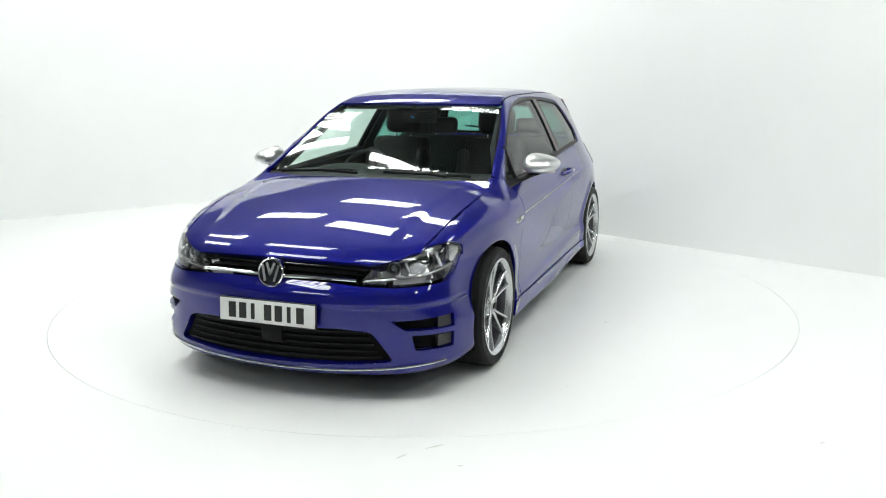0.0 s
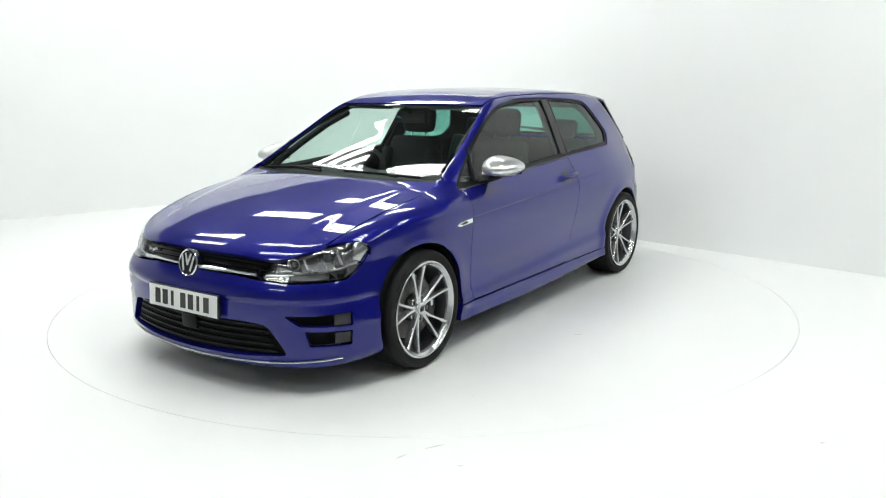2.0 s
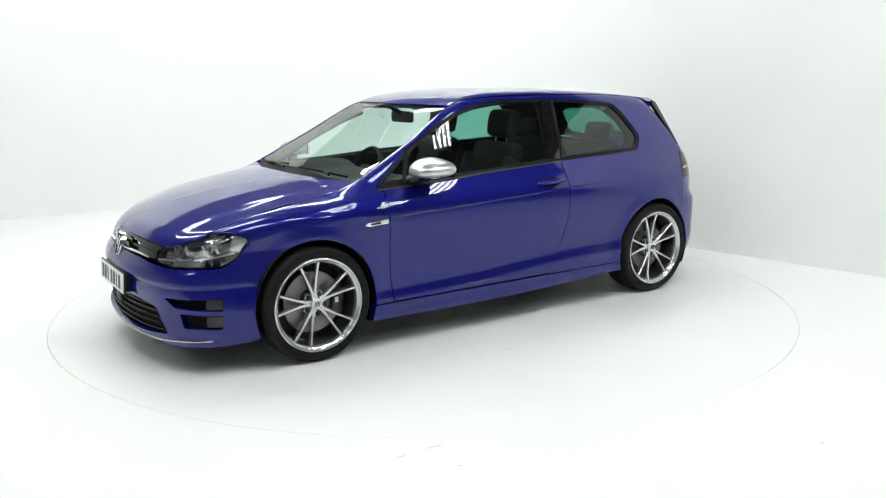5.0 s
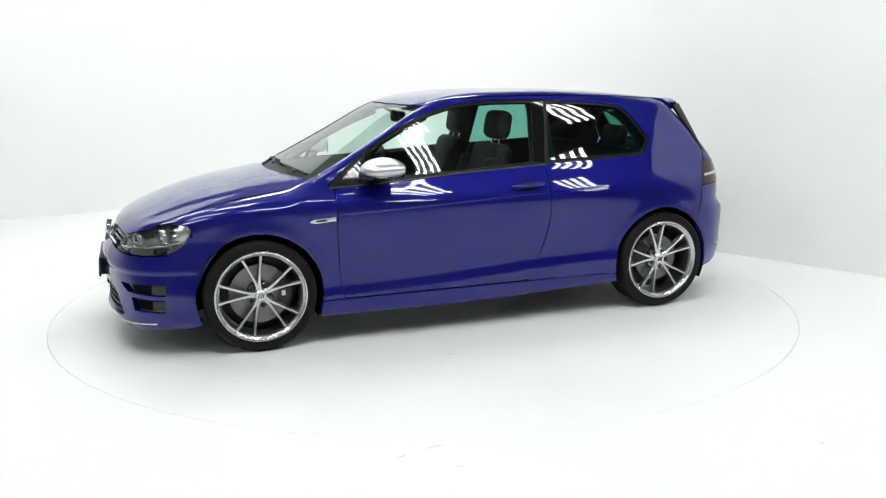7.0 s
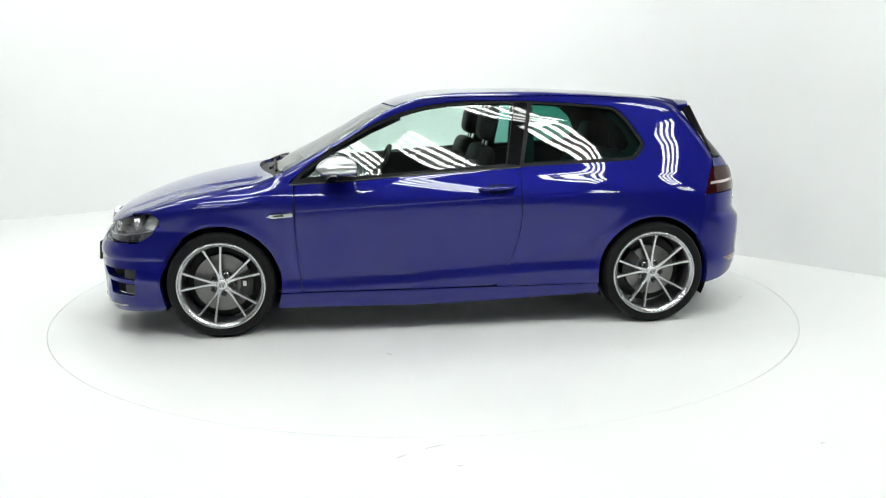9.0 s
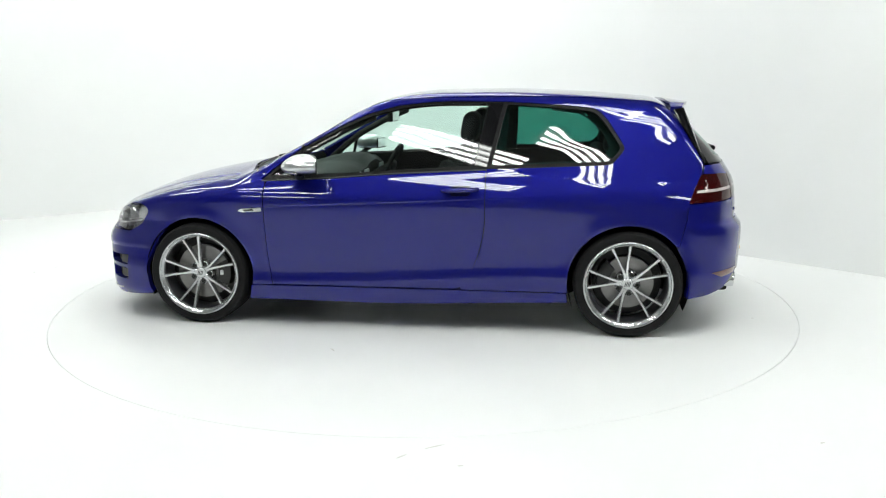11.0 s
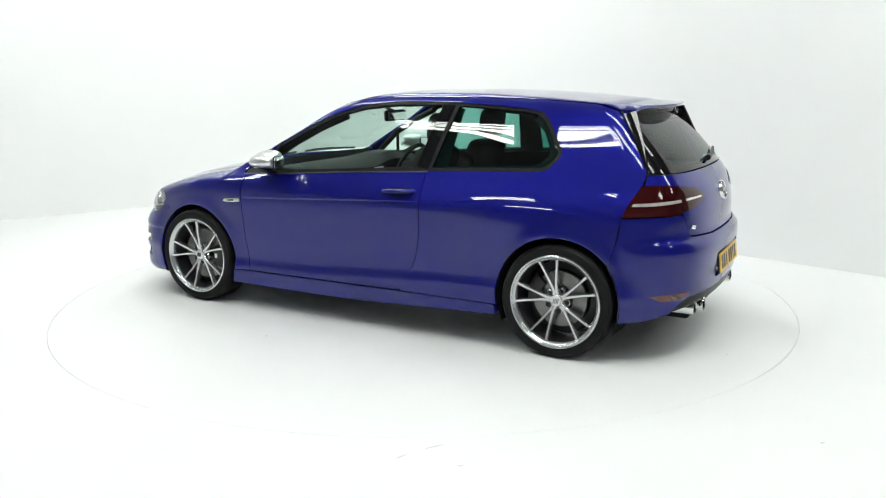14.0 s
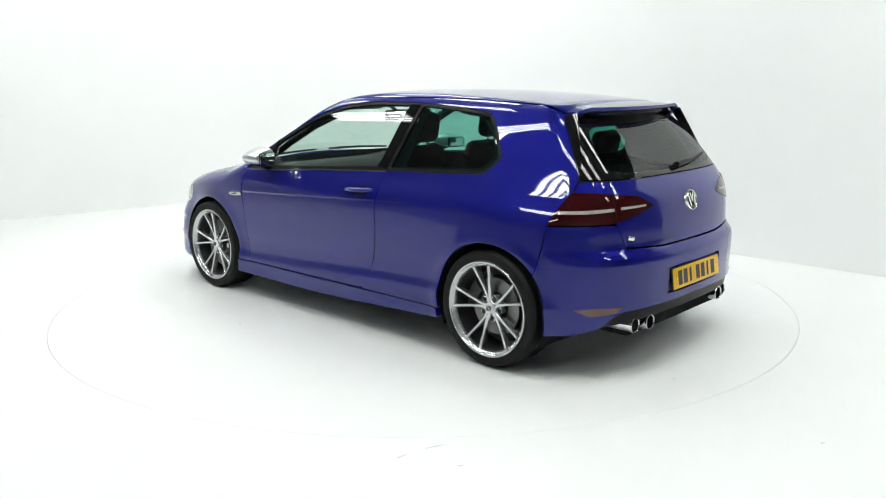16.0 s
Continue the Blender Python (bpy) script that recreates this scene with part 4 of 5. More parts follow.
# silver line along the lip
skin_rod("lip_trim", [(y, 0.158 + 0.062 * y * y) for y in np.linspace(-0.79, 0.79, 40)], 0.006, M_CHROME, bumper, 0.003, "bright silver lip line", order=10)
for flip in (False, True):
    s = -1 if flip else 1
    for z, y0 in ((0.381, 0.0), (0.290, 0.0)):
        q = at("nose", (1.905, 0.775, z + 0.027), (1.835, 0.822, z + 0.026), (1.838, 0.822, z - 0.026), (1.905, 0.775, z - 0.027))
        panel("vent_block", outline(q, 0.004), "nose", M_GREYTRIM, bumper, off=0.02, depth=0.03, h=0.02, flip=flip, label="dark grey vent insert")
    # headlight
    lamp = panel("headlight", outline(HEAD, 0.012), "nose", M_LENS, car, off=0.001, depth=0.006, flip=flip, label="clear headlight with dark bowl and bright strip")
    panel("bowl", outline(HEAD, 0.012), "nose", M_BOWL, lamp, off=0.055, depth=0.004, flip=flip, label="dark reflector bowl")
    bez = at("nose", (2.07, 0.455, 0.578), (2.031, 0.52, 0.60), (1.937, 0.70, 0.606), (1.80, 0.785, 0.625), (1.725, 0.795, 0.628), (1.771, 0.785, 0.591), (1.816, 0.777, 0.573), (1.937, 0.716, 0.570), (2.03, 0.61, 0.569))
    panel("lamp_bezel", outline(bez, 0.006), "nose", M_BEZEL, lamp, off=0.022, depth=0.03, flip=flip, label="grey lower bezel")
    nose_strip("light_strip", [(2.06, 0.47, 0.588), (2.02, 0.59, 0.594), (1.93, 0.70, 0.604), (1.82, 0.77, 0.622), (1.74, 0.79, 0.634)], M_SATIN, lamp, 0.014, 0.006, "bright daylight strip", flip)
    side = at("nose", (1.745, 0.775, 0.726), (1.705, 0.793, 0.722), (1.675, 0.803, 0.700), (1.72, 0.795, 0.640), (1.765, 0.785, 0.65))
    panel("side_reflector", outline(side, 0.006), "nose", M_BOWL, lamp, off=0.015, depth=0.02, h=0.02, flip=flip, label="silver side reflector")
    top = at("nose", (1.99, 0.565, 0.656), (1.93, 0.635, 0.682), (1.85, 0.69, 0.710), (1.77, 0.75, 0.726), (1.78, 0.745, 0.712), (1.86, 0.685, 0.696), (1.93, 0.635, 0.668))
    panel("upper_bezel", outline(top, 0.004), "nose", M_CALIPER, lamp, off=0.015, depth=0.03, h=0.02, flip=flip, label="black upper bezel")
    for (x, y, z), r, m in (((1.85, 0.685, 0.665), 0.040, M_CHROME), ((1.965, 0.575, 0.638), 0.030, M_SATIN)):
        bm = bmesh.new()
        prof = [(r, 0.0), (r * 1.02, 0.006), (r * 0.93, 0.012), (r * 0.80, -0.004), (r * 0.70, -0.02)]
        lathe(bm, prof, 28, "X")
        bmesh.ops.transform(bm, matrix=Matrix.Translation((x - 0.02, s * (y - 0.012), z)) @ Matrix.Rotation(s * radians(30), 4, "Z"), verts=bm.verts)
        add(bm, "reflector_ring", m, lamp)
        bm = bmesh.new()
        lathe(bm, [(r * 0.72, -0.012), (r * 0.66, 0.0), (r * 0.45, 0.010), (r * 0.2, 0.014), (0.0005, 0.015)], 24, "X")
        bmesh.ops.transform(bm, matrix=Matrix.Translation((x - 0.02, s * (y - 0.012), z)) @ Matrix.Rotation(s * radians(30), 4, "Z"), verts=bm.verts)
        add(bm, "projector_lens", M_PROJ, lamp, "glassy projector lens")
        bm = bmesh.new()
        box(bm, (0, 0, 0), (0.05, r * 0.45, r * 1.9), 0.006, Matrix.Rotation(radians(18) * s, 4, "X"))
        bmesh.ops.transform(bm, matrix=Matrix.Translation((x - 0.055, s * (y + 0.038), z + 0.005)) @ Matrix.Rotation(s * radians(35), 4, "Z"), verts=bm.verts)
        add(bm, "bowl_fin", M_BOWL, lamp)


def badge(c, tilt, turn, r, name="badge"):
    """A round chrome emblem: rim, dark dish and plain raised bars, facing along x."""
    m = Matrix.Translation(c) @ Matrix.Rotation(turn, 4, "Z") @ Matrix.Rotation(tilt, 4, "Y")
    bm = bmesh.new()
    lathe(bm, [(0.0005, -0.01), (r * 0.9, -0.01), (r * 0.9, 0.004), (0.0005, 0.006)], 40, "X")
    bmesh.ops.transform(bm, matrix=m, verts=bm.verts)
    b = add(bm, name, M_BADGE, car, "round chrome emblem on a dark dish")
    bm = bmesh.new()
    lathe(bm, [(r * 0.86, 0.0), (r * 0.87, 0.012), (r * 0.93, 0.016), (r, 0.010), (r, -0.012), (r * 0.86, -0.012)], 48, "X", closed=True)
    bmesh.ops.transform(bm, matrix=m, verts=bm.verts)
    add(bm, "rim", M_CHROME, b)
    for y0, z0, y1, z1 in ((-0.64, 0.52, -0.34, -0.60), (-0.30, 0.66, 0.02, -0.16), (0.30, 0.66, -0.02, -0.16), (0.64, 0.52, 0.34, -0.60)):
        bm = bmesh.new()
        p, q = Vector((0.008, y0 * r, z0 * r)), Vector((0.008, y1 * r, z1 * r))
        d = (q - p).normalized()
        n = Vector((0, -d.z, d.y)) * r * 0.095
        vs = [bm.verts.new(v) for v in (p - n, p + n, q + n, q - n)]
        f = bm.faces.new(vs)
        e = bmesh.ops.extrude_face_region(bm, geom=[f])
        bmesh.ops.translate(bm, verts=[v for v in e["geom"] if isinstance(v, bmesh.types.BMVert)], vec=(0.007, 0, 0))
        bmesh.ops.transform(bm, matrix=m, verts=bm.verts)
        add(bm, "bar", M_CHROME, b, smooth=False)


badge((2.108, 0, 0.611), radians(-12), 0, 0.070)
badge((-1.992, 0, 0.866), radians(-14), math.pi, 0.056)


def plate(c, tilt, turn, material, label):
    """A number plate with plain bars for its writing."""
    m = Matrix.Translation(c) @ Matrix.Rotation(turn, 4, "Z") @ Matrix.Rotation(tilt, 4, "Y")
    bm = bmesh.new()
    box(bm, (-0.004, 0, 0), (0.012, 0.526, 0.117), 0.003)
    bmesh.ops.transform(bm, matrix=m, verts=bm.verts)
    b = add(bm, "number_plate", M_INK, car, label)
    bm = bmesh.new()
    box(bm, (0.0035, 0, 0), (0.005, 0.518, 0.109), 0.002)
    bmesh.ops.transform(bm, matrix=m, verts=bm.verts)
    add(bm, "face", material, b)
    y = 0.202
    for i in range(7):
        bm = bmesh.new()
        w = 0.020 if i in (1, 4) else 0.040
        box(bm, (0.0066, y - w / 2 - (0.012 if w < 0.03 else 0), 0), (0.0015, w, 0.076))
        bmesh.ops.transform(bm, matrix=m, verts=bm.verts)
        add(bm, "plain_bar", M_INK, b, smooth=False)
        y -= 0.058 + (0.022 if i == 3 else 0)
    for yy in (0.222, -0.222):
        bm = bmesh.new()
        lathe(bm, [(0.005, 0.006), (0.005, 0.0085), (0.0005, 0.009)], 10, "X", (0, yy, 0))
        bmesh.ops.transform(bm, matrix=m, verts=bm.verts)
        add(bm, "screw_cap", M_WHITEP, b)


plate((2.166, 0, 0.430), radians(-4), 0, M_WHITEP, "white front number plate with plain dark bars")
plate((-2.050, 0, 0.483), radians(-7), math.pi, M_YELLOW, "yellow rear number plate with plain dark bars")
bm = bmesh.new()
box(bm, (2.135, 0, 0.430), (0.05, 0.50, 0.10), 0.01)
add(bm, "plate_mount", M_TRIM, bumper)

# small model badges as plain chrome shapes
for c, s, turn in (((2.036, -0.365, 0.625), (0.008, 0.040, 0.022), 12), ((-1.956, 0.531, 0.728), (0.008, 0.042, 0.022), -14)):
    bm = bmesh.new()
    box(bm, c, s, 0.003, Matrix.Rotation(radians(turn), 4, "Z") @ Matrix.Rotation(radians(12), 4, "X"))
    add(bm, "model_badge", M_CHROME, car, "small plain chrome badge")
for flip in (False, True):
    s = -1 if flip else 1
    wing_b = panel("wing_badge", outline([(1.035, 0.722), (1.012, 0.736), (0.884, 0.746), (0.882, 0.722), (1.0, 0.714)], 0.004), "side", M_CHROME, car, off=-0.004, depth=0.006, h=0.02, flip=flip, label="chrome blade badge on the wing")
    panel("badge_inlay", outline([(1.0, 0.729), (0.94, 0.737), (0.93, 0.726), (0.99, 0.721)], 0.002), "side", M_CALIPER, wing_b, off=-0.005, depth=0.003, h=0.02, flip=flip, label="black inlay")
    # door handle: a bar before a dark patch that paints the bowl's shade
    bm = bmesh.new()
    pts = [(-0.225, 0.868, 0.858), (-0.245, 0.898, 0.862), (-0.30, 0.912, 0.866), (-0.36, 0.912, 0.869), (-0.41, 0.900, 0.870), (-0.432, 0.868, 0.870)]
    tube(bm, [(x, s * y, z) for x, y, z in pts], [0.013, 0.017, 0.018, 0.018, 0.017, 0.014], 12, 0.75)
    add(bm, "door_handle", M_PAINT, car)
    panel("handle_shade", outline([(-0.265, 0.882, 0.03), (-0.395, 0.888, 0.03), (-0.392, 0.832, 0.03), (-0.270, 0.828, 0.03)], 0.02), "side", M_HANDLE_SHADE, car, off=-0.002, depth=0.004, h=0.02, flip=flip, label="dark blue patch for the shade in the handle bowl")
    # door mirror
    bm = bmesh.new()
    n1, n2 = 28, 16
    rows = []
    for i in range(n2 + 1):
        v = math.pi * i / n2 - math.pi / 2
        ring = []
        for j in range(n1):
            u = 2 * math.pi * j / n1
            cx, cy, cz = math.cos(v) * math.cos(u), math.cos(v) * math.sin(u), math.sin(v)
            px = (0.140 if cx > 0 else 0.110) * math.copysign(abs(cx) ** 0.95, cx)
            if px < -0.075:
                px = -0.075
            py = 0.102 * math.copysign(abs(cy) ** 0.8, cy)
            pz = (0.060 if cz > 0 else 0.050) * math.copysign(abs(cz) ** 0.9, cz)
            pz *= 1.0 - (0.34 if cz > 0 else 0.12) * (py / 0.102)
            pz -= 0.014 * max(0.0, px / 0.150) ** 1.5
            ring.append(bm.verts.new((0.595 + px - 0.25 * py, s * (0.930 + py), 1.006 + pz)))
        rows.append(ring)
    for i in range(n2):
        for j in range(n1):
            bm.faces.new((rows[i][j], rows[i][(j + 1) % n1], rows[i + 1][(j + 1) % n1], rows[i + 1][j]))
    bmesh.ops.remove_doubles(bm, verts=bm.verts, dist=0.0004)
    low = bm.copy()
    bmesh.ops.bisect_plane(bm, geom=bm.verts[:] + bm.edges[:] + bm.faces[:], plane_co=(0, 0, 0.967), plane_no=(0, 0, 1), clear_inner=True)
    bmesh.ops.bisect_plane(low, geom=low.verts[:] + low.edges[:] + low.faces[:], plane_co=(0, 0, 0.966), plane_no=(0, 0, 1), clear_outer=True)
    mirror = add(bm, "door_mirror", M_SATIN, car, "satin silver door mirror with a black foot")
    bmesh.ops.scale(low, verts=low.verts, vec=(0.97, 1, 1), space=Matrix.Translation((-0.605, 0, 0)))
    add(low, "lower_shell", M_TRIM, mirror, "black lower shell")
    bm = bmesh.new()
    tube(bm, [(0.66, s * 0.80, 0.918), (0.655, s * 0.845, 0.930), (0.635, s * 0.885, 0.948), (0.62, s * 0.915, 0.96)], [0.030, 0.026, 0.024, 0.03], 10, 0.6)
    add(bm, "mirror_arm", M_TRIM, mirror, "black mirror arm")
    nose = [(0.688, 0.870, 0.974), (0.684, 0.91, 0.971), (0.668, 0.96, 0.969), (0.635, 1.01, 0.968), (0.595, 1.035, 0.969)]
    bm = bmesh.new()
    tube(bm, [(x + 0.022, s * (y - 0.023), z) for x, y, z in nose], 0.006, 8)
    add(bm, "indicator", M_CLEARB, mirror, "clear indicator strip")
    bm = bmesh.new()
    box(bm, (0.516, s * 0.922, 1.0), (0.006, 0.138, 0.068), 0.003, Matrix.Rotation(s * radians(14), 4, "Z"))
    add(bm, "mirror_glass", M_CHROME, mirror, "mirror glass")
    bm = bmesh.new()
    box(bm, (0.520, s * 0.922, 0.998), (0.006, 0.150, 0.078), 0.003, Matrix.Rotation(s * radians(14), 4, "Z"))
    add(bm, "glass_surround", M_TRIM, mirror, "black surround of the mirror glass")
    # quarter light divider in the door glass
    bm = bmesh.new()
    a, b = Vector(on_skin(np.array([[0.715, 0.93]]), "side")[0]), Vector(on_skin(np.array([[0.655, 1.105]]), "side")[0])
    tube(bm, [(a.x, s * (a.y - 0.008), a.z), (b.x, s * (b.y - 0.008), b.z)], 0.012, 6)
    add(bm, "glass_divider", M_TRIM, car)
    # bright line under the side glass
    pts = [(x, z, 0.0) for x, z in ((0.90, 0.9035), (0.476, 0.9265), (0.106, 0.954), (-0.48, 0.982))]
    pts2 = [(x, z - 0.006, 0.0) for x, z, _ in pts[::-1]]
    panel("belt_trim", outline(pts + pts2, 0.0), "side", M_GREYTRIM, car, off=-0.001, depth=0.008, h=0.03, flip=flip, label="satin grey belt moulding")
    pipes = ((0.497, 0.278), (0.392, 0.278))
    for y, z in pipes:
        bm = bmesh.new()
        lathe(bm, [(0.034, 0.0), (0.034, -0.085), (0.038, -0.089), (0.041, -0.085), (0.041, 0.06)], 32, "X", (-1.925 + 0.25 * (y - 0.366), s * y, z))
        pipe = add(bm, "tailpipe", M_CHROME, car, "polished chrome tailpipe")
        bm = bmesh.new()
        lathe(bm, [(0.0355, -0.05), (0.0005, -0.048)], 24, "X", (-1.915, s * y, z))
        add(bm, "pipe_bore", M_UNDER, pipe)
    bm = bmesh.new()
    pts = [Vector(on_skin(np.array([[x, z]]), "side")[0]) for x, z in ((0.885, 0.935), (0.76, 1.035), (0.62, 1.135), (0.42, 1.24), (0.24, 1.315))]
    tube(bm, [(q.x - 0.005, s * (q.y - 0.055), q.z - 0.040) for q in pts], 0.022, 10)
    add(bm, "screen_pillar_trim", M_CABIN, car, "dark screen pillar lining")

# wipers and aerial
for y0, y1, x0 in ((0.62, 0.10, 0.0), (-0.10, -0.60, 0.0)):
    bm = bmesh.new()
    pts = []
    for t in np.linspace(0, 1, 8):
        y = y0 + (y1 - y0) * t
        x = 1.045 - 0.10 * y * y - 0.005 + 0.012 * t
        pts.append((x - 0.012, y, skin_z(x, y) + 0.012))
    tube(bm, pts, 0.008, 6)
    w = add(bm, "wiper", M_TRIM, car, "black windscreen wiper")
    bm = bmesh.new()
    tube(bm, [(1.075 - 0.1 * y0 * y0, y0 * 0.75 + 0.02, skin_z(1.06 - 0.1 * y0 * y0, y0 * 0.75) + 0.008), pts[3]], 0.009, 6)
    add(bm, "wiper_arm", M_TRIM, w)
bm = bmesh.new()
p = [Vector(skin("tail", 0.0, 1.045)), Vector(skin("tail", -0.2, 1.055)), Vector(skin("tail", -0.40, 1.075))]
tube(bm, [q + Vector((-0.016, 0, 0.004)) for q in p], [0.018, 0.011, 0.008], 8)
add(bm, "rear_wiper", M_TRIM, car, "black rear wiper")

# ---- cabin ----
def seat(y, x=-0.12, back=0.0):
    """A front seat: cushion, backrest with bolsters, head restraint on two posts."""
    bm = bmesh.new()
    box(bm, (x + 0.22, y, 0.50), (0.50, 0.46, 0.14), 0.05, Matrix.Rotation(radians(-8), 4, "Y"), 3)
    st = add(bm, "front_seat", M_SEAT, car, "dark grey leather front seat")
    bm = bmesh.new()
    box(bm, (x - 0.11, y, 0.80), (0.13, 0.44, 0.60), 0.055, Matrix.Rotation(radians(-18), 4, "Y"), 3)
    add(bm, "backrest", M_SEAT, st)
    for s in (-1, 1):
        bm = bmesh.new()
        box(bm, (x - 0.06, y + s * 0.20, 0.78), (0.15, 0.09, 0.46), 0.04, Matrix.Rotation(radians(-18), 4, "Y"), 3)
        add(bm, "bolster", M_SEAT, st)
        bm = bmesh.new()
        tube(bm, [(x - 0.205, y + s * 0.06, 1.06), (x - 0.225, y + s * 0.06, 1.16)], 0.007, 6)
        add(bm, "headrest_post", M_CHROME, st)
    bm = bmesh.new()
    box(bm, (x - 0.225, y, 1.205), (0.11, 0.27, 0.19), 0.05, Matrix.Rotation(radians(-10), 4, "Y"), 3)
    add(bm, "head_restraint", M_SEAT, st)


seat(0.36)
seat(-0.36)
bm = bmesh.new()
box(bm, (-0.82, 0, 0.52), (0.50, 1.20, 0.16), 0.05, None, 3)
bench = add(bm, "rear_seat", M_SEAT, car, "dark grey leather rear bench")
bm = bmesh.new()
box(bm, (-1.12, 0, 0.80), (0.14, 1.24, 0.50), 0.05, Matrix.Rotation(radians(-20), 4, "Y"), 3)
add(bm, "backrest", M_SEAT, bench)
for y in (-0.38, 0.38):
    bm = bmesh.new()
    box(bm, (-1.225, y, 1.115), (0.09, 0.25, 0.14), 0.04, Matrix.Rotation(radians(-12), 4, "Y"), 3)
    add(bm, "head_restraint", M_SEAT, bench)
    for s in (-1, 1):
        bm = bmesh.new()
        tube(bm, [(-1.205, y + s * 0.05, 1.0), (-1.22, y + s * 0.05, 1.07)], 0.006, 6)
        add(bm, "headrest_post", M_CHROME, bench)
bm = bmesh.new()
box(bm, (-1.50, 0, 0.955), (0.50, 1.10, 0.03), 0.01)
add(bm, "parcel_shelf", M_CABIN, car)
bm = bmesh.new()
rows = []
for y in np.linspace(-0.70, 0.70, 21):
    bul = 0.035 * math.exp(-((y + 0.36) / 0.19) ** 4)
    prof = [(0.96 - 0.1 * y * y, 0.90), (0.84, 0.925), (0.66, 0.935 + bul), (0.52, 0.925 + bul * 1.2), (0.46, 0.88 + bul), (0.47, 0.78), (0.52, 0.62), (0.70, 0.55), (0.96, 0.60)]
    rows.append([bm.verts.new((x, y, z)) for x, z in prof])
for i in range(20):
    for j in range(8):
        bm.faces.new((rows[i][j], rows[i][j + 1], rows[i + 1][j + 1], rows[i + 1][j]))
bm.faces.new(rows[0])
bm.faces.new(rows[-1])
dash = add(bm, "dashboard", M_CABIN, car, "dark soft plastic dashboard")
for y in (-0.62, -0.12, 0.12, 0.62):
    bm = bmesh.new()
    box(bm, (0.462, y, 0.845), (0.02, 0.13, 0.06), 0.008)
    add(bm, "air_vent", M_SATIN, dash)
bm = bmesh.new()
box(bm, (0.455, 0, 0.745), (0.02, 0.22, 0.12), 0.006)
add(bm, "centre_screen", M_BLACK, dash)
bm = bmesh.new()
box(bm, (0.18, 0, 0.52), (0.75, 0.20, 0.16), 0.03)
con = add(bm, "centre_console", M_CABIN, car)
bm = bmesh.new()
tube(bm, [(0.25, 0, 0.58), (0.24, 0, 0.69)], [0.02, 0.028], 10)
add(bm, "gear_lever", M_SATIN, con)
bm = bmesh.new()
C = Matrix.Translation((0.33, -0.36, 0.855)) @ Matrix.Rotation(radians(-24), 4, "Y")
tube(bm, [C @ Vector((0, 0.183 * math.cos(a), 0.183 * math.sin(a))) for a in np.linspace(0, 2 * math.pi, 40, endpoint=False)], 0.016, 10, closed=True)
sw = add(bm, "steering_wheel", M_CABIN, car, "black leather steering wheel")
bm = bmesh.new()
box(bm, (0, 0, 0), (0.05, 0.15, 0.12), 0.025)
box(bm, (0, 0.11, 0.0), (0.02, 0.14, 0.035), 0.008)
box(bm, (0, -0.11, 0.0), (0.02, 0.14, 0.035), 0.008)
box(bm, (0, 0, -0.11), (0.02, 0.04, 0.14), 0.008)
bmesh.ops.transform(bm, matrix=C, verts=bm.verts)
add(bm, "wheel_hub", M_CABIN, sw)
bm = bmesh.new()
tube(bm, [C @ Vector((0.02, 0, 0)), (0.56, -0.36, 0.76)], 0.035, 10)
add(bm, "steering_column", M_CABIN, sw)
bm = bmesh.new()
box(bm, (0.235, 0, 1.255), (0.035, 0.245, 0.075), 0.015)
mir = add(bm, "interior_mirror", M_CABIN, car, "black interior mirror")
bm = bmesh.new()
tube(bm, [(0.245, 0, 1.28), (0.33, 0, 1.325)], 0.014, 8)
add(bm, "mirror_stalk", M_CABIN, mir)
bm = bmesh.new()
box(bm, (0.216, 0, 1.255), (0.003, 0.225, 0.06), 0.001)
add(bm, "mirror_glass", M_CHROME, mir)
bm = bmesh.new()
box(bm, (0.40, 0.02, 1.262), (0.003, 0.018, 0.03), 0.001, Matrix.Rotation(radians(60), 4, "Y"))
add(bm, "screen_sticker", M_TAG, car, "small blue sticker on the windscreen")
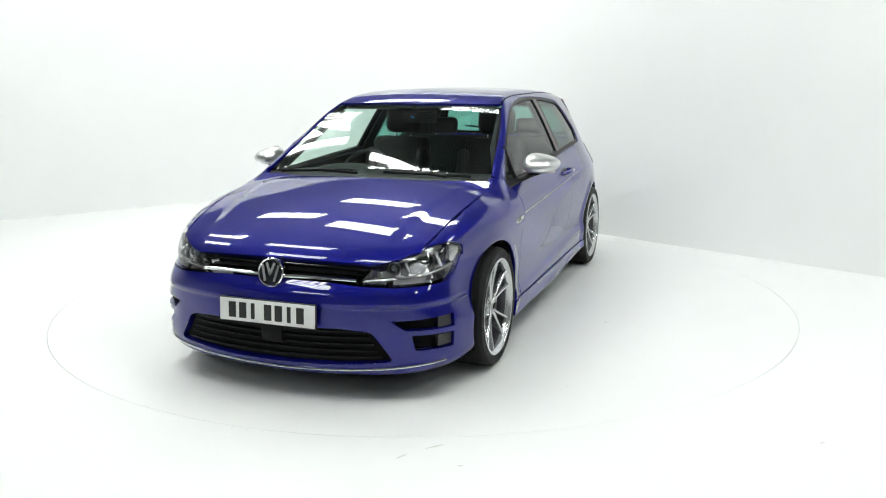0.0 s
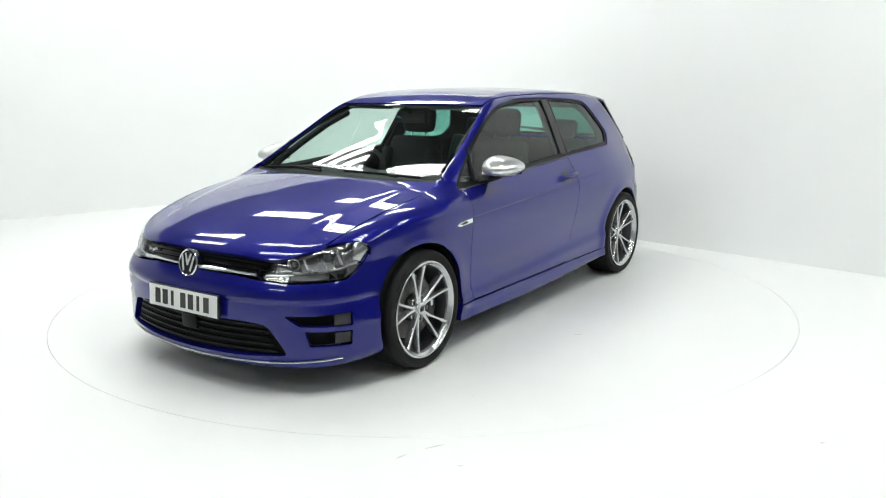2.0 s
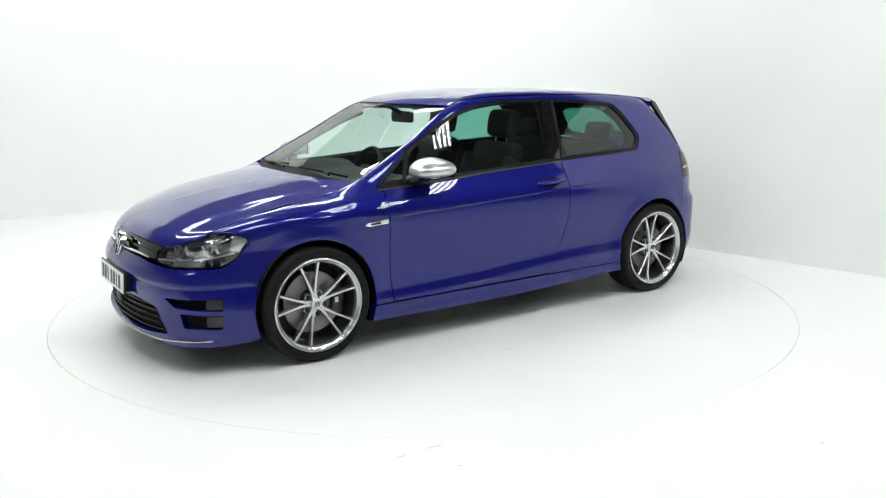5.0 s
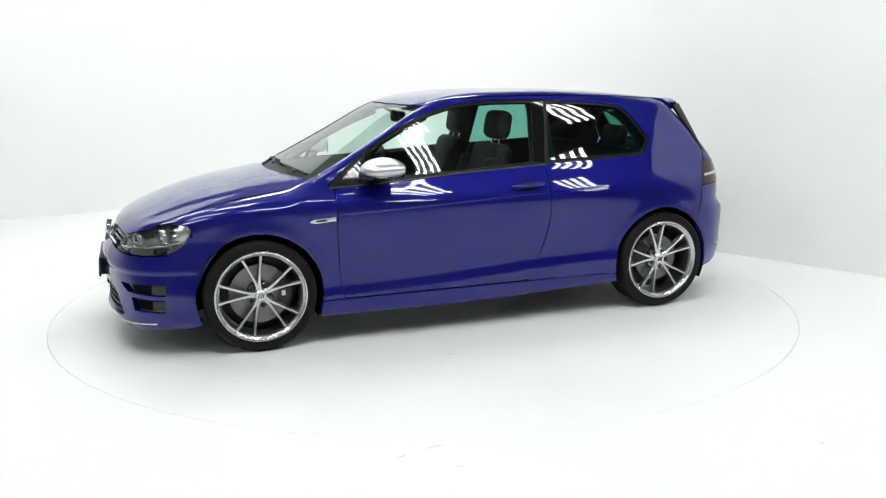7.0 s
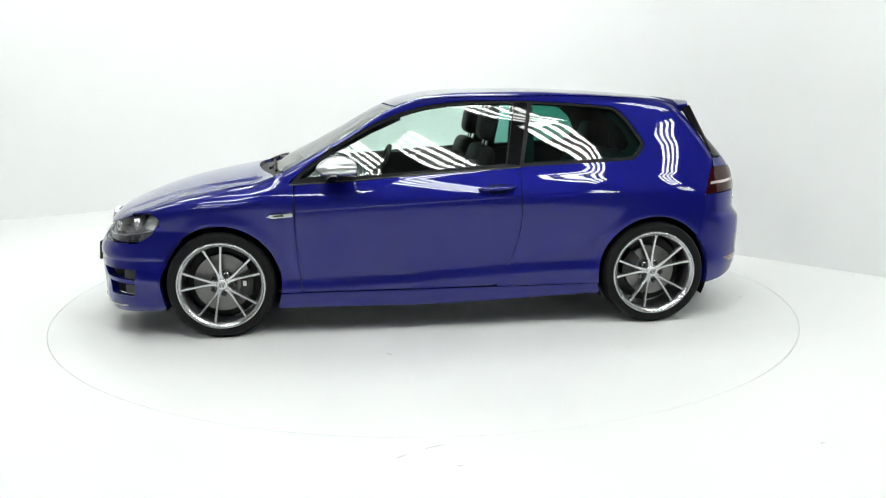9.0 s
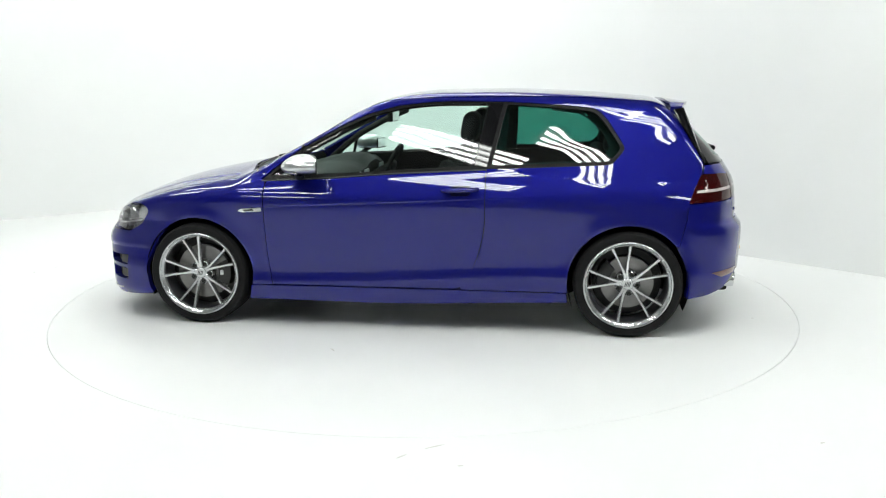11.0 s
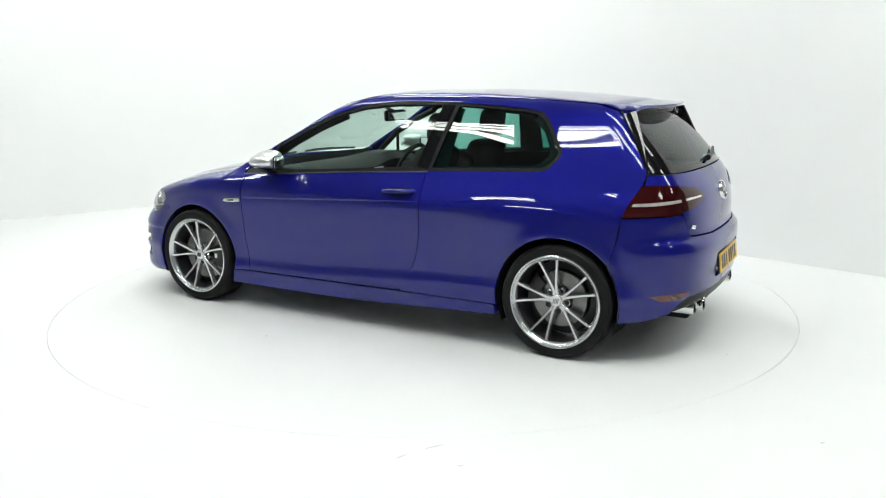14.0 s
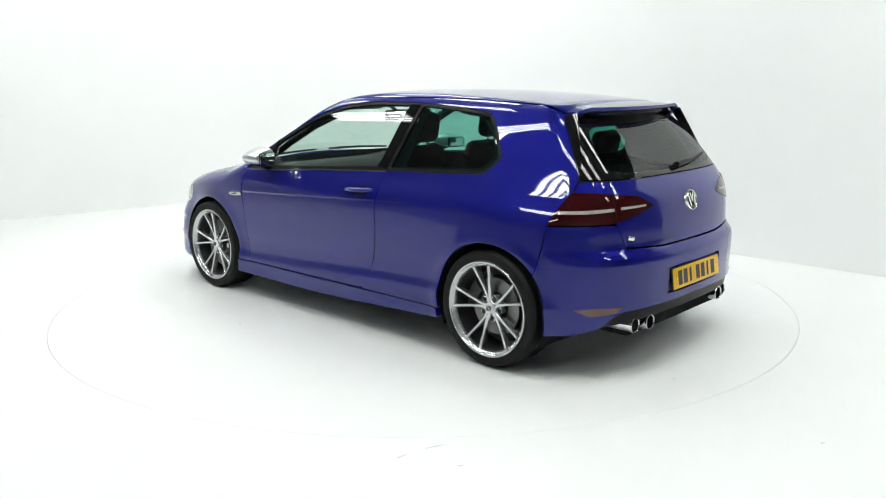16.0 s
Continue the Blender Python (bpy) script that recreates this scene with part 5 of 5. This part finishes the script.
for s in (1, -1):
    bm = bmesh.new()
    box(bm, (0.19, s * 0.34, 1.335), (0.14, 0.38, 0.018), 0.007, Matrix.Rotation(radians(20), 4, "Y"))
    add(bm, "sun_visor", M_LINER, car)
    bm = bmesh.new()
    box(bm, (0.25, s * 0.755, 0.72), (0.62, 0.05, 0.05), 0.02)
    add(bm, "armrest", M_CABIN, car)

# ---- chips and scuffs on the floor ----
def chip(x, y, sx, sy, turn, parent=None, name="floor_chip"):
    bm = bmesh.new()
    k = 9
    vs = [bm.verts.new((sx * math.cos(2 * math.pi * i / k) * random.uniform(0.6, 1), sy * math.sin(2 * math.pi * i / k) * random.uniform(0.6, 1), 0.0012)) for i in range(k)]
    f = bm.faces.new(vs)
    e = bmesh.ops.extrude_face_region(bm, geom=[f])
    bmesh.ops.translate(bm, verts=[v for v in e["geom"] if isinstance(v, bmesh.types.BMVert)], vec=(0, 0, -0.0012))
    bmesh.ops.transform(bm, matrix=pose(x, y, 0, 0, 0, turn), verts=bm.verts)
    ob = part(name, bm, M_SCUFF, parent, smooth=False)
    if not parent:
        tagged(ob, "small grey chip in the white floor paint", "floor mark", "marks on the floor")
    return ob


FLOOR_MARKS = [(1.66, -2.59, 0.012, 0.006, 10), (0.03, -2.57, 0.05, 0.004, 25), (-0.11, -2.66, 0.035, 0.003, 40), (0.13, -2.75, 0.014, 0.005, 5), (-3.14, 0.75, 0.010, 0.008, 0), (-3.04, 0.93, 0.016, 0.008, 20)]
DISC_MARKS = [(1.20, 1.855, 0.010, 0.007, 30), (1.13, -0.808, 0.03, 0.006, 20), (0.7, -1.9, 0.006, 0.004, 0), (-1.5, 1.2, 0.006, 0.004, 0), (-1.1, -1.7, 0.02, 0.003, 70)]
for q in FLOOR_MARKS:
    chip(*q)
for q in DISC_MARKS:
    chip(*q, disc, "paint_chip")


def motions():
    """The table turns evenly and carries the car."""
    for ob, turn in ((car, 248.1), (disc, 0.0)):
        walk(ob, [(t, pose(0, 0, 0, 0, 0, turn - 7.018 * t)) for t in np.arange(0, 16.01, 1.0)])


motions()
